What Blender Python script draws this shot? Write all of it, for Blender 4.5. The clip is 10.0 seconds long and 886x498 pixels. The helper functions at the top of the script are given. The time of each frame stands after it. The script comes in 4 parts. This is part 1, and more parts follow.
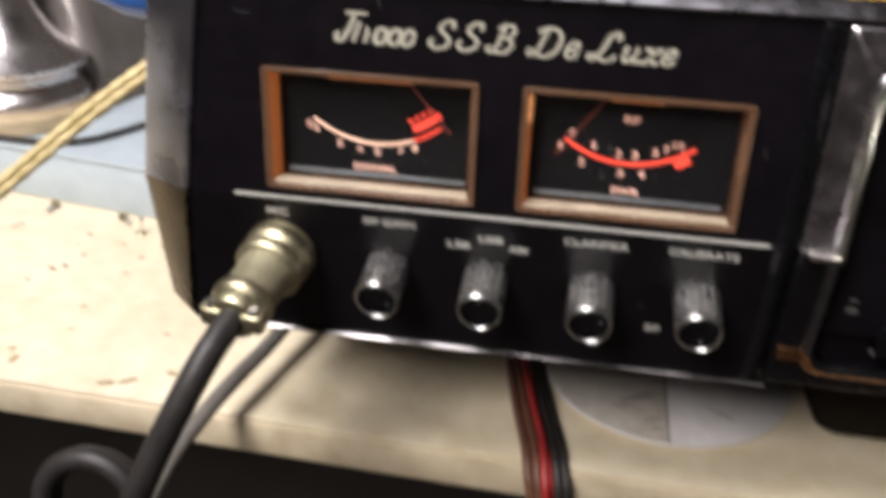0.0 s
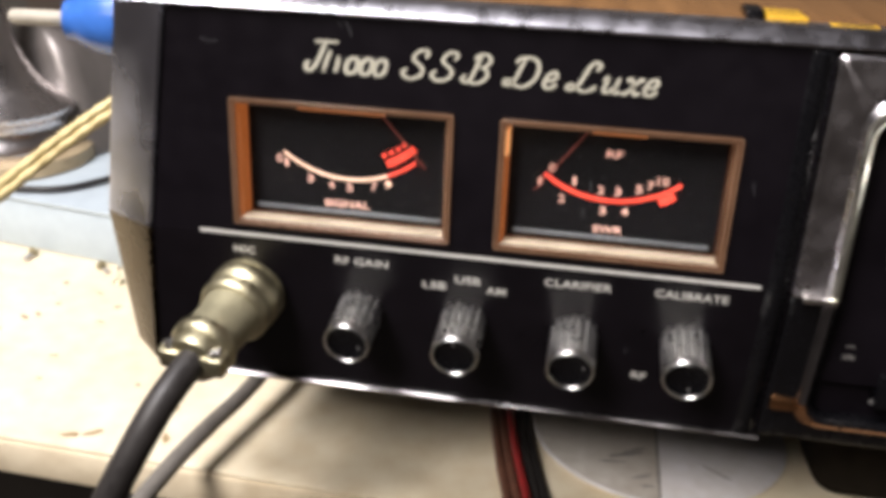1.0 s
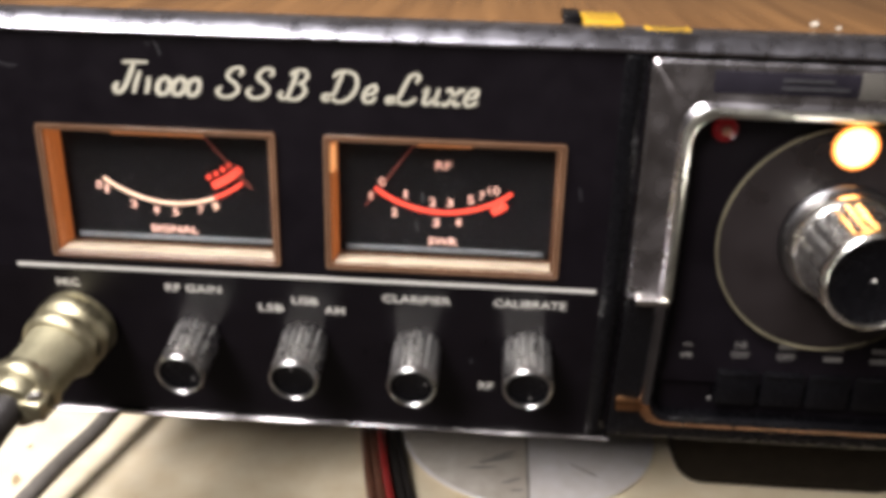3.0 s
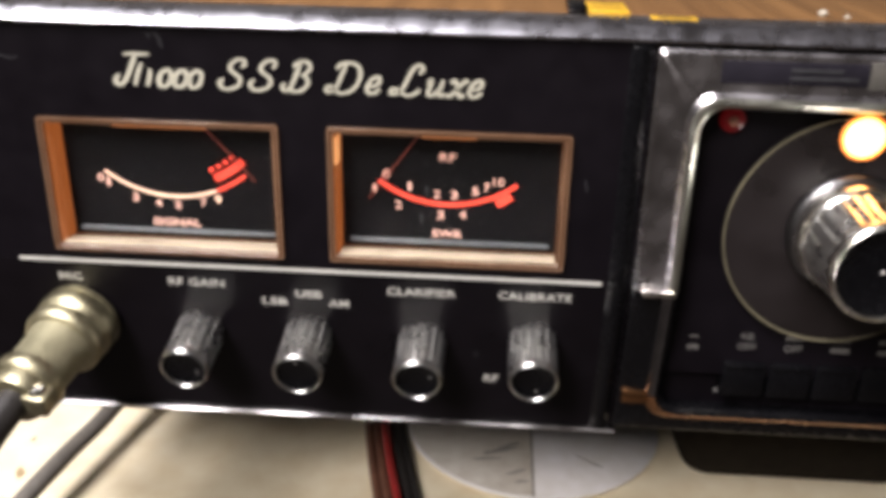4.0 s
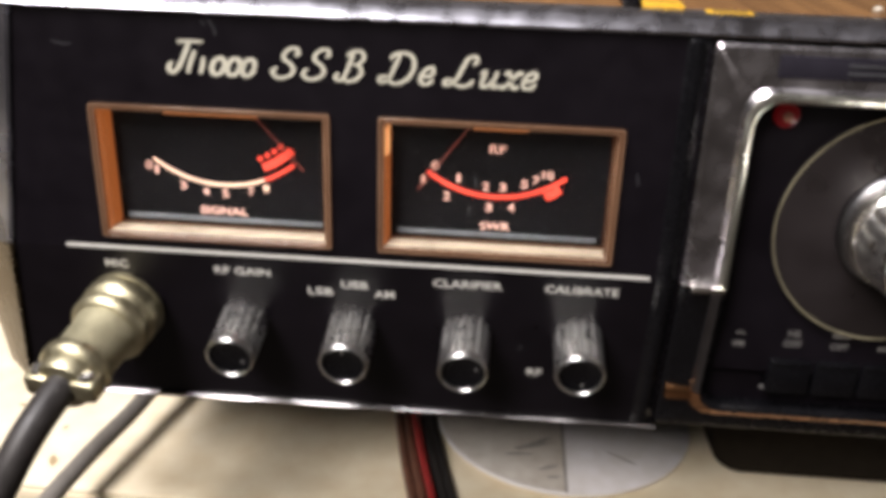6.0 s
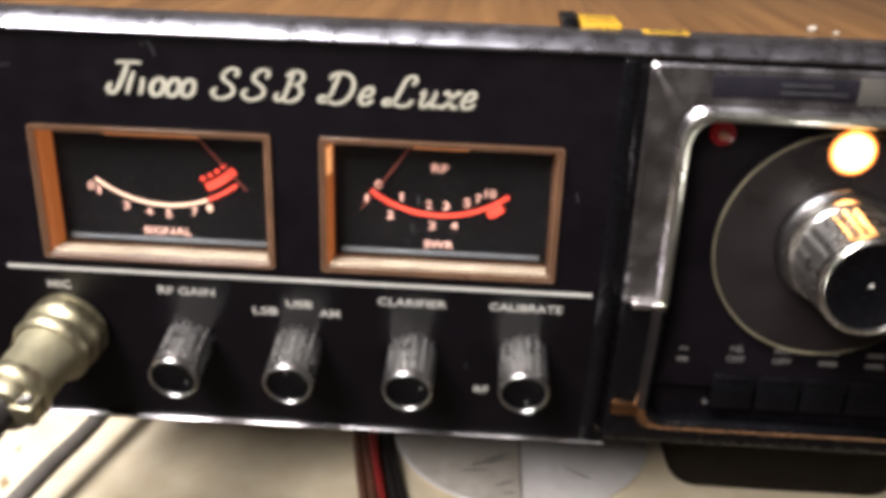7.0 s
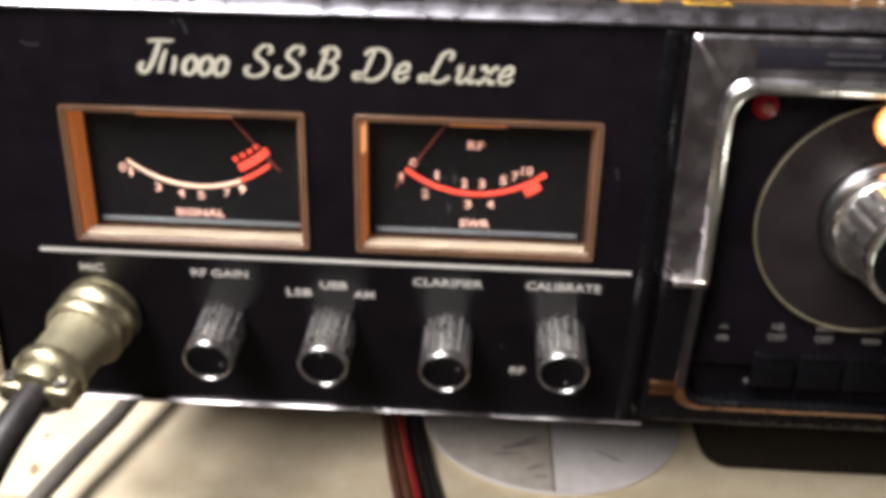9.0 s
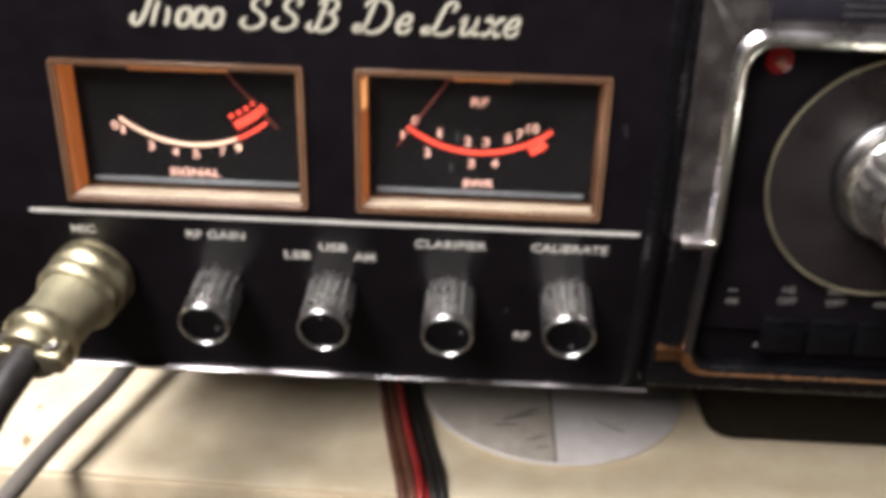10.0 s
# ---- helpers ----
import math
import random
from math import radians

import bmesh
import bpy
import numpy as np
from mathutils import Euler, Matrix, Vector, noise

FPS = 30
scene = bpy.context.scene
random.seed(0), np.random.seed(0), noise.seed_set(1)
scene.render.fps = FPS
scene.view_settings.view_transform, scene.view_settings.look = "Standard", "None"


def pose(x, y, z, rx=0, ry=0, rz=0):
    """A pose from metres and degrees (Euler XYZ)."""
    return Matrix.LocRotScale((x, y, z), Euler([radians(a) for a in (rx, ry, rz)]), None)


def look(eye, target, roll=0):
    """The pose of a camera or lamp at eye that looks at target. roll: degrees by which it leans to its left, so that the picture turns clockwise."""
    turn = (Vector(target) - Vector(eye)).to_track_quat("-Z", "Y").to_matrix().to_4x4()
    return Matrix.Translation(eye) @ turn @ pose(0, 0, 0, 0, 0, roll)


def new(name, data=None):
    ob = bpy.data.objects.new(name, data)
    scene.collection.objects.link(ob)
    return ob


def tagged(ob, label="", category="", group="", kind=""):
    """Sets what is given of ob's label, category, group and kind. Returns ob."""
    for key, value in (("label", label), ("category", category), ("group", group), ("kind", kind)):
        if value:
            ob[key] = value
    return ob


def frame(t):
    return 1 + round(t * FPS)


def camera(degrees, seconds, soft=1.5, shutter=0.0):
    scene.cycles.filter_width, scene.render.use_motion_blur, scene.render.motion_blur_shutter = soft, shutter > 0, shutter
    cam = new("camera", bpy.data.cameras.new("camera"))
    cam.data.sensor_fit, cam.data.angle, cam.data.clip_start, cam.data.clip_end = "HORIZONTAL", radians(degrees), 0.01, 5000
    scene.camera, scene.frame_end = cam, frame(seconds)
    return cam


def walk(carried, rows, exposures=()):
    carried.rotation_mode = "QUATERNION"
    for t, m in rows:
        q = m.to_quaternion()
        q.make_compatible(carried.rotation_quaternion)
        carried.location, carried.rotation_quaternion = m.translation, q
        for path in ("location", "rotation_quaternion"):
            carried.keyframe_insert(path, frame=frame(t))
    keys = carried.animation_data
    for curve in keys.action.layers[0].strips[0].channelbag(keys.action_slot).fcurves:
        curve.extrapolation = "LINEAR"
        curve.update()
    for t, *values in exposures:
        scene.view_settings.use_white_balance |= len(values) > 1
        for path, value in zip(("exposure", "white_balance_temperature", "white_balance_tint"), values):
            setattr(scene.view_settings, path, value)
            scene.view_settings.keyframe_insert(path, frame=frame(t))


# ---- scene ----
# camera and walk: seconds, eye in metres, turn in degrees
cam = camera(51.6, 10.0, soft=5.2, shutter=0.5)
PATH = [
    (0, 0.0991, -0.2606, 0.2427, 63.27, -1.82, 9.95),
    (0.2, 0.1004, -0.2585, 0.2354, 66.04, -2.3, 12.24),
    (0.5, 0.0905, -0.2529, 0.2325, 65.96, -2.94, 11.69),
    (0.8, 0.1063, -0.2473, 0.2267, 67.64, -2.5, 11.05),
    (1, 0.1054, -0.2497, 0.2304, 67.23, -2.18, 10.09),
    (1.3, 0.1077, -0.2584, 0.2343, 68.99, -2.16, 9.98),
    (1.5, 0.1107, -0.2562, 0.2401, 68.62, -2.08, 8.71),
    (1.7, 0.1117, -0.2489, 0.2337, 68.7, -1.85, 7.44),
    (2, 0.1139, -0.2417, 0.234, 67.68, -2.14, 5.7),
    (2.2, 0.1191, -0.235, 0.2298, 67.11, -1.47, 5.12),
    (2.5, 0.1266, -0.2398, 0.2327, 67.52, -1.62, 3.96),
    (4, 0.1255, -0.2369, 0.2344, 66.49, -1.16, 3.74),
    (4.5, 0.1145, -0.2396, 0.2321, 66.6, -1.61, 4.41),
    (5, 0.115, -0.2381, 0.2324, 66.46, -1.82, 4.4),
    (6.5, 0.1132, -0.2378, 0.2323, 66.35, -1.71, 4.36),
    (7, 0.1239, -0.2372, 0.2345, 67.17, -1.88, 3.08),
    (7.5, 0.1252, -0.2362, 0.2364, 67.08, -1.12, 2.3),
    (8, 0.1229, -0.236, 0.2315, 67.56, -1.53, 1.75),
    (8.2, 0.1277, -0.2402, 0.234, 67.89, -1.28, 2.12),
    (8.5, 0.1242, -0.2354, 0.237, 66.29, -0.54, 2.9),
    (9, 0.1168, -0.2354, 0.2301, 66.52, -1.11, 3.5),
    (9.2, 0.1204, -0.2343, 0.2286, 66.61, -0.72, 3.83),
    (9.5, 0.1194, -0.2317, 0.2268, 66.01, -0.5, 3.95),
    (9.8, 0.1162, -0.224, 0.2168, 64.81, -0.34, 4.21),
    (10, 0.1142, -0.2313, 0.2216, 65.44, -1.29, 3.14),
]
walk(cam, [(t, pose(x, y, z, rx, ry, rz)) for t, x, y, z, rx, ry, rz in PATH], exposures=[(0, -0.24), (0.6, -0.24), (1.1, 0.10), (2.2, 0.28), (3.2, 0.20), (4.5, 0.13), (6.5, 0.12), (7.2, 0.27), (8.2, 0.25), (9.0, 0.17), (10, 0.20)])

# light: a workroom at night, a lamp over the shelf and an unseen front light
world = bpy.data.worlds.new("night")
scene.world = world
world.use_nodes = True
world.node_tree.nodes["Background"].inputs["Color"].default_value = (0.9, 0.85, 0.8, 1)
world.node_tree.nodes["Background"].inputs["Strength"].default_value = 0.07


def area_lamp(name, at, target, size, size_y, power, color):
    data = bpy.data.lights.new(name, "AREA")
    data.shape, data.size, data.size_y, data.energy, data.color = "RECTANGLE", size, size_y, power, color
    ob = new(name, data)
    ob.matrix_basis = look(at, target)
    return ob


def point_lamp(name, at, power, color, radius):
    data = bpy.data.lights.new(name, "POINT")
    data.energy, data.color, data.shadow_soft_size = power, color, radius
    ob = new(name, data)
    ob.location = at
    return ob


area_lamp("ceiling_lamp_light", (-0.36, -0.43, 1.25), (0.0, 0.05, 0.0), 0.62, 0.36, 27.5, (1.0, 0.945, 0.96))
# unseen light, aimed by the shelf shadows, brightening the front and under the radio
area_lamp("unseen_front_light", (-0.42, -1.10, 1.05), (0.05, 0.05, 0.06), 0.40, 0.40, 20.5, (1.0, 0.91, 0.86))

# ---------------------------------------------------------------- materials


def shader(name, color, rough=0.5, metal=0.0, spot=0.0, scale=200.0, rough_var=0.0, bump=0.0, color2=None, stretch=(1, 1, 1), emit=None, emit_power=0.0, coat=0.0, spec=0.5):
    """A procedural surface: two scales of noise vary its colour, gloss and relief."""
    m = bpy.data.materials.new(name)
    m.use_nodes = True
    t = m.node_tree
    b = t.nodes["Principled BSDF"]
    b.inputs["Roughness"].default_value, b.inputs["Metallic"].default_value = rough, metal
    b.inputs["Specular IOR Level"].default_value = spec
    b.inputs["Coat Weight"].default_value = coat
    b.inputs["Base Color"].default_value = (*color, 1)
    co = t.nodes.new("ShaderNodeTexCoord")
    mp = t.nodes.new("ShaderNodeMapping")
    mp.inputs["Scale"].default_value = stretch
    t.links.new(co.outputs["Object"], mp.inputs["Vector"])

    def grain(s, detail):
        n = t.nodes.new("ShaderNodeTexNoise")
        n.inputs["Scale"].default_value, n.inputs["Detail"].default_value = s, detail
        t.links.new(mp.outputs["Vector"], n.inputs["Vector"])
        return n

    fine, broad = grain(scale, 6), grain(scale * 0.13, 4)
    both = t.nodes.new("ShaderNodeMath")
    both.operation = "MULTIPLY_ADD"
    both.inputs[1].default_value = 0.5
    half = t.nodes.new("ShaderNodeMath")
    half.operation = "MULTIPLY"
    half.inputs[1].default_value = 0.5
    t.links.new(broad.outputs["Fac"], half.inputs[0])
    t.links.new(fine.outputs["Fac"], both.inputs[0])
    t.links.new(half.outputs[0], both.inputs[2])
    if color2 is not None or spot:
        ramp = t.nodes.new("ShaderNodeValToRGB")
        ramp.color_ramp.elements[0].position, ramp.color_ramp.elements[1].position = 0.36, 0.64
        second = color2 if color2 is not None else tuple(c * (1 - spot) for c in color)
        ramp.color_ramp.elements[0].color, ramp.color_ramp.elements[1].color = (*second, 1), (*color, 1)
        t.links.new(both.outputs[0], ramp.inputs["Fac"])
        t.links.new(ramp.outputs["Color"], b.inputs["Base Color"])
    if rough_var:
        r = t.nodes.new("ShaderNodeMapRange")
        r.inputs["From Min"].default_value, r.inputs["From Max"].default_value = 0.3, 0.7
        r.inputs["To Min"].default_value, r.inputs["To Max"].default_value = max(0.02, rough - rough_var), min(1, rough + rough_var)
        t.links.new(both.outputs[0], r.inputs["Value"])
        t.links.new(r.outputs["Result"], b.inputs["Roughness"])
    if bump:
        h = t.nodes.new("ShaderNodeBump")
        h.inputs["Strength"].default_value, h.inputs["Distance"].default_value = bump, 0.0006
        t.links.new(both.outputs[0], h.inputs["Height"])
        t.links.new(h.outputs["Normal"], b.inputs["Normal"])
    if emit is not None:
        b.inputs["Emission Color"].default_value, b.inputs["Emission Strength"].default_value = (*emit, 1), emit_power
    return m


TRIM_BROWN = shader("reflection_brown_chrome", (0.17, 0.13, 0.08), 0.26, 1.0, spot=0.5, scale=120, rough_var=0.1, bump=0.08)
RIM_CHROME = shader("pale_chrome_rim", (0.84, 0.85, 0.76), 0.29, 1.0, spot=0.3, scale=160, rough_var=0.1)
TRIM_CHROME = shader("scratched_trim_chrome", (0.74, 0.74, 0.82), 0.3, 1.0, spot=0.35, scale=170, rough_var=0.12, bump=0.10)
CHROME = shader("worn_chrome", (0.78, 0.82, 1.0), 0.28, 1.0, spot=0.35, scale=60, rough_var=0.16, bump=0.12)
DARK_CHROME = shader("dull_chrome", (0.74, 0.72, 0.76), 0.27, 1.0, spot=0.4, scale=150, rough_var=0.12, bump=0.12)
BRIGHT_CHROME = shader("bright_chrome", (0.90, 0.88, 0.83), 0.23, 1.0, spot=0.12, scale=300, rough_var=0.06, bump=0.04)
KNOB_CHROME = shader("fluted_knob_chrome", (0.92, 0.92, 0.90), 0.29, 1.0, spot=0.08, scale=300, rough_var=0.1, bump=0.04)
RING_CHROME = shader("dulled_ring_chrome", (0.52, 0.52, 0.51), 0.3, 1.0, spot=0.3, scale=200, rough_var=0.1)
# dark mottle painted in to break the lip's highlight into patches
LIP_CHROME = shader("broken_shine_lip_chrome", (0.66, 0.64, 0.64), 0.3, 1.0, scale=70, color2=(0.06, 0.055, 0.055), rough_var=0.14, bump=0.1)
COPPER = shader("copper_wear_and_reflection", (0.82, 0.42, 0.20), 0.26, 1.0, spot=0.5, scale=90, rough_var=0.1)
BLACK_PANEL = shader("black_satin_paint", (0.0060, 0.0047, 0.0068), 0.33, 0.0, spot=0.35, scale=120, rough_var=0.07, bump=0.012, spec=0.27)
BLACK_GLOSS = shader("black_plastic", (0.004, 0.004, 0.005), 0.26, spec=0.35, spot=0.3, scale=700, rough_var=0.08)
BLACK_METER = shader("black_meter_plate", (0.0045, 0.0042, 0.005), 0.6, spec=0.08, spot=0.3, scale=800)
GREY_EDGE = shader("grey_meter_lip", (0.10, 0.11, 0.12), 0.4, spot=0.3, scale=500)
# light of the unbuilt meter bulbs is put into these acrylics as glow and tone
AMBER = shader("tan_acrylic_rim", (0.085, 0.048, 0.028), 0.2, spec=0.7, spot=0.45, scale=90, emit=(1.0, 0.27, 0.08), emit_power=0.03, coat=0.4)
EDGE_HIGHLIGHT = shader("acrylic_edge_highlight", (0.24, 0.15, 0.095), 0.3, spot=0.5, scale=60, emit=(1.0, 0.32, 0.10), emit_power=0.04)
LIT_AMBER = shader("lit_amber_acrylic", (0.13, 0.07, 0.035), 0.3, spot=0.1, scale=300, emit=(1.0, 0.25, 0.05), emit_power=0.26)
LEDGE = shader("top_lit_acrylic_ledge", (0.36, 0.31, 0.235), 0.28, spot=0.5, scale=110, stretch=(1, 4, 1), emit=(1.0, 0.35, 0.10), emit_power=0.025)
GLINT = shader("bulb_lit_amber", (0.4, 0.2, 0.08), 0.4, emit=(1.0, 0.42, 0.15), emit_power=0.75, spot=0.3, scale=300)
PRINT = shader("cream_print", (0.62, 0.61, 0.57), 0.5, spot=0.08, scale=1500)
ORANGE_GLOW = shader("lit_orange_bar", (0.5, 0.25, 0.1), 0.5, emit=(1.0, 0.30, 0.08), emit_power=0.38, spot=0.2, scale=300)
SCRIPT = shader("cream_raised_script", (0.62, 0.60, 0.49), 0.35, spot=0.2, scale=700)
GLOW_CREAM = shader("lit_cream_scale", (0.6, 0.45, 0.35), 0.5, emit=(1.0, 0.48, 0.32), emit_power=0.75)
GLOW_DIM = shader("lit_dim_digits", (0.5, 0.35, 0.3), 0.5, emit=(1.0, 0.36, 0.24), emit_power=0.42)
GLOW_RED = shader("lit_red_scale", (0.5, 0.05, 0.03), 0.5, emit=(1.0, 0.05, 0.025), emit_power=0.85)
# a faint red glow is put into the needle, which is no lamp
NEEDLE = shader("dark_red_needle", (0.16, 0.03, 0.02), 0.5, emit=(0.6, 0.08, 0.04), emit_power=0.08)
NICKEL = shader("tarnished_nickel", (0.54, 0.50, 0.34), 0.43, 1.0, spot=0.3, scale=350, rough_var=0.12, bump=0.08)
NICKEL_MATT = shader("matt_nickel_barrel", (0.42, 0.39, 0.26), 0.55, 0.7, spot=0.25, scale=500, rough_var=0.1, bump=0.06)
RUBBER = shader("black_rubber", (0.028, 0.025, 0.024), 0.5, spot=0.4, scale=400, bump=0.1, rough_var=0.12)
GREY_RUBBER = shader("grey_rubber", (0.20, 0.185, 0.165), 0.45, spot=0.3, scale=400, bump=0.1)
RED_WIRE = shader("red_wire_sleeve", (0.40, 0.03, 0.03), 0.35, spot=0.4, scale=400)
BROWN_WIRE = shader("brown_wire_sleeve", (0.19, 0.085, 0.055), 0.45, spot=0.5, scale=400)
# the lighter streaks paint in reflections in the glossy brown top
CABINET_BROWN = shader("brown_vinyl_reflected_streaks", (0.25, 0.13, 0.05), 0.2, scale=160, color2=(0.13, 0.065, 0.026), stretch=(1, 0.05, 1), rough_var=0.08, bump=0.05)
LAMINATE = shader("cream_laminate", (0.82, 0.75, 0.58), 0.45, scale=90, color2=(0.70, 0.60, 0.42), rough_var=0.12, bump=0.06)
BOARD_EDGE = shader("cream_board_edge", (0.72, 0.63, 0.46), 0.55, scale=80, color2=(0.52, 0.43, 0.29), bump=0.1)
STAIN = shader("brown_stain", (0.46, 0.34, 0.19), 0.6, spot=0.3, scale=300)
WHITE_DISC = shader("white_scuffed_plastic", (0.88, 0.87, 0.90), 0.4, scale=120, color2=(0.74, 0.72, 0.70), rough_var=0.1)
WORN_HALF = shader("browned_plastic", (0.82, 0.79, 0.73), 0.45, scale=150, color2=(0.60, 0.55, 0.48), rough_var=0.1)
SMUDGE = shader("grey_smudge", (0.48, 0.45, 0.42), 0.6, spot=0.5, scale=700)
BLUE_PAINT = shader("pale_blue_paint", (0.50, 0.58, 0.63), 0.4, scale=80, color2=(0.42, 0.49, 0.54), bump=0.05)
BLUE_PLASTIC = shader("blue_plastic", (0.05, 0.17, 0.58), 0.25, spot=0.25, scale=150)
GOLD_CORD = shader("gold_braid", (0.70, 0.59, 0.31), 0.42, 0.1, scale=1400, color2=(0.46, 0.36, 0.15), bump=0.5)
TAN = shader("tan_base", (0.52, 0.42, 0.27), 0.5, scale=120, color2=(0.36, 0.28, 0.17))
POLISHED = shader("polished_chrome", (0.90, 0.86, 0.87), 0.29, 1.0, spot=0.3, scale=50, rough_var=0.1, bump=0.05)
GREY_CLOTH = shader("grey_metal_hood", (0.21, 0.19, 0.18), 0.36, 0.3, scale=60, color2=(0.14, 0.13, 0.12), bump=0.1)
MATT_DARK = shader("matt_dark_brown", (0.017, 0.0135, 0.010), 0.9, spec=0.1, spot=0.4, scale=200)
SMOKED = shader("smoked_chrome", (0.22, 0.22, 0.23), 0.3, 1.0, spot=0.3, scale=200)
FOIL = shader("crumpled_foil", (0.62, 0.61, 0.6), 0.3, 1.0, spot=0.3, scale=80, bump=0.3)
STICK = shader("pale_wood", (0.38, 0.30, 0.19), 0.6, spot=0.4, scale=120)
DARK_WOOD = shader("dark_wood", (0.05, 0.035, 0.025), 0.6, scale=120, color2=(0.03, 0.02, 0.015), stretch=(0.1, 1, 1))
YELLOW = shader("reflected_label_yellow", (0.72, 0.42, 0.03), 0.45, spot=0.2, scale=500)
RED_LENS = shader("red_lens", (0.10, 0.004, 0.006), 0.3, spot=0.6, scale=300, emit=(1.0, 0.02, 0.03), emit_power=0.035, coat=0.2)
LAMP_LENS = shader("lit_orange_lamp", (0.9, 0.6, 0.3), 0.3, emit=(1.0, 0.46, 0.12), emit_power=6.5)
LAMP_HALO = shader("orange_lamp_halo", (0.7, 0.3, 0.1), 0.3, emit=(1.0, 0.26, 0.04), emit_power=1.3)
DIAL_DARK = shader("smoked_dial_disc", (0.022, 0.018, 0.019), 0.34, spec=0.5, scale=70, color2=(0.010, 0.008, 0.008), rough_var=0.16, coat=0.35)
DIAL_RIM = shader("pale_dial_rim", (0.20, 0.18, 0.12), 0.35, spot=0.5, scale=120)
REFLECTION_STRIP = shader("dark_reflection_strip", (0.022, 0.020, 0.028), 0.22, spot=0.4, scale=160, rough_var=0.08)
PALE_PATCH = shader("pale_reflection_patch", (0.10, 0.095, 0.085), 0.3, spot=0.4, scale=200)
PRINT_DIM = shader("dim_grey_print", (0.15, 0.145, 0.14), 0.5, spot=0.5, scale=900)
WALL_PAINT = shader("dull_wall_paint", (0.13, 0.115, 0.10), 0.8, spot=0.2, scale=6, bump=0.1)
BACK_WALL = shader("dark_brown_wall", (0.05, 0.043, 0.036), 0.8, spot=0.4, scale=8, bump=0.1)
FLOOR_PAINT = shader("dark_floor", (0.07, 0.055, 0.045), 0.6, spot=0.3, scale=8)
SCUFF = shader("grey_scuff", (0.045, 0.045, 0.05), 0.5, spot=0.5, scale=900)
CRUMB = shader("pale_crumb", (0.5, 0.46, 0.38), 0.6, spot=0.2, scale=900)
CLEAR = bpy.data.materials.new("clear_acrylic")
CLEAR.use_nodes = True
for key, value in (("Base Color", (1, 1, 1, 1)), ("Roughness", 0.03), ("Transmission Weight", 1.0), ("IOR", 1.3)):
    CLEAR.node_tree.nodes["Principled BSDF"].inputs[key].default_value = value

# ---------------------------------------------------------------- building blocks
MM = 0.001
LIFT = 32.0          # the face's own zero lies this far above the shelf, mm
CREASE = 90.0        # height of the crease of the face, mm
SLANT = 0.19         # how far the lower face falls back for each mm down


def up(x, z, out=0.0):
    """A pose on the upright upper face: local x right, y up, z out of the face."""
    return Matrix(((1, 0, 0, x * MM), (0, 0, -1, -out * MM), (0, 1, 0, (z + LIFT) * MM), (0, 0, 0, 1)))


def low(x, z, out=0.0):
    """The same on the slanting lower face."""
    n = math.hypot(1, SLANT)
    y, o = Vector((0, -SLANT / n, 1 / n)), Vector((0, -1 / n, -SLANT / n))
    at = Vector((x, SLANT * (CREASE - z), z + LIFT)) + o * out
    return Matrix(((1, 0, 0, at.x * MM), (0, y.y, o.y, at.y * MM), (0, y.z, o.z, at.z * MM), (0, 0, 0, 1)))


def face_y(z):
    return max(0.0, SLANT * (CREASE - z))


def thing(name, at, label, category, group="", kind=""):
    ob = new(name)
    ob.location = at
    ob.empty_display_size = 0.02
    return tagged(ob, label, category, group, kind)


def offset_of(ob):
    return Matrix.Translation(ob.location)


def part(name, bm, material, parent=None, label="", smooth=True, crisp=40):
    """One mesh object in world coordinates, under a thing or a part."""
    bmesh.ops.recalc_face_normals(bm, faces=bm.faces)
    if smooth:
        for f in bm.faces:
            f.smooth = True
        for e in bm.edges:
            if len(e.link_faces) == 2 and e.calc_face_angle(0) > radians(crisp):
                e.smooth = False
    me = bpy.data.meshes.new(name)
    bm.to_mesh(me)
    bm.free()
    me.materials.append(material)
    ob = new(name, me)
    if parent is not None:
        ob.parent = parent
        ob.matrix_parent_inverse = offset_of(parent).inverted()
    return tagged(ob, label)


def box(x0, x1, y0, y1, z0, z1, bevel=0.0, m=None, seg=2):
    """A box in mm with rounded edges."""
    bm = bmesh.new()
    bmesh.ops.create_cube(bm, size=1)
    for v in bm.verts:
        v.co = ((v.co.x + 0.5) * (x1 - x0) + x0, (v.co.y + 0.5) * (y1 - y0) + y0, (v.co.z + 0.5) * (z1 - z0) + z0)
    if bevel:
        bmesh.ops.bevel(bm, geom=bm.edges[:], offset=bevel, segments=seg, affect="EDGES", profile=0.5)
    for v in bm.verts:
        v.co *= MM
    if m is not None:
        bm.transform(m)
    return bm


def lathe(profile, m, seg=48, flutes=0, depth=0.0, span=(0, 0), ends=True):
    """Turns (radius, height) pairs, in mm, round the local z axis; flutes cut grooves between the heights of span."""
    bm = bmesh.new()
    rings = []
    for r, h in profile:
        ring = []
        for i in range(seg):
            a = 2 * math.pi * i / seg
            rr = r
            if flutes and span[0] <= h <= span[1]:
                rr = r - depth * (0.5 + 0.5 * math.cos(flutes * a)) ** 2
            ring.append(bm.verts.new((rr * MM * math.cos(a), rr * MM * math.sin(a), h * MM)))
        rings.append(ring)
    for a, b in zip(rings, rings[1:]):
        for i in range(seg):
            bm.faces.new((a[i], a[(i + 1) % seg], b[(i + 1) % seg], b[i]))
    if ends:
        bm.faces.new(rings[0])
        bm.faces.new(rings[-1])
    bm.transform(m)
    return bm


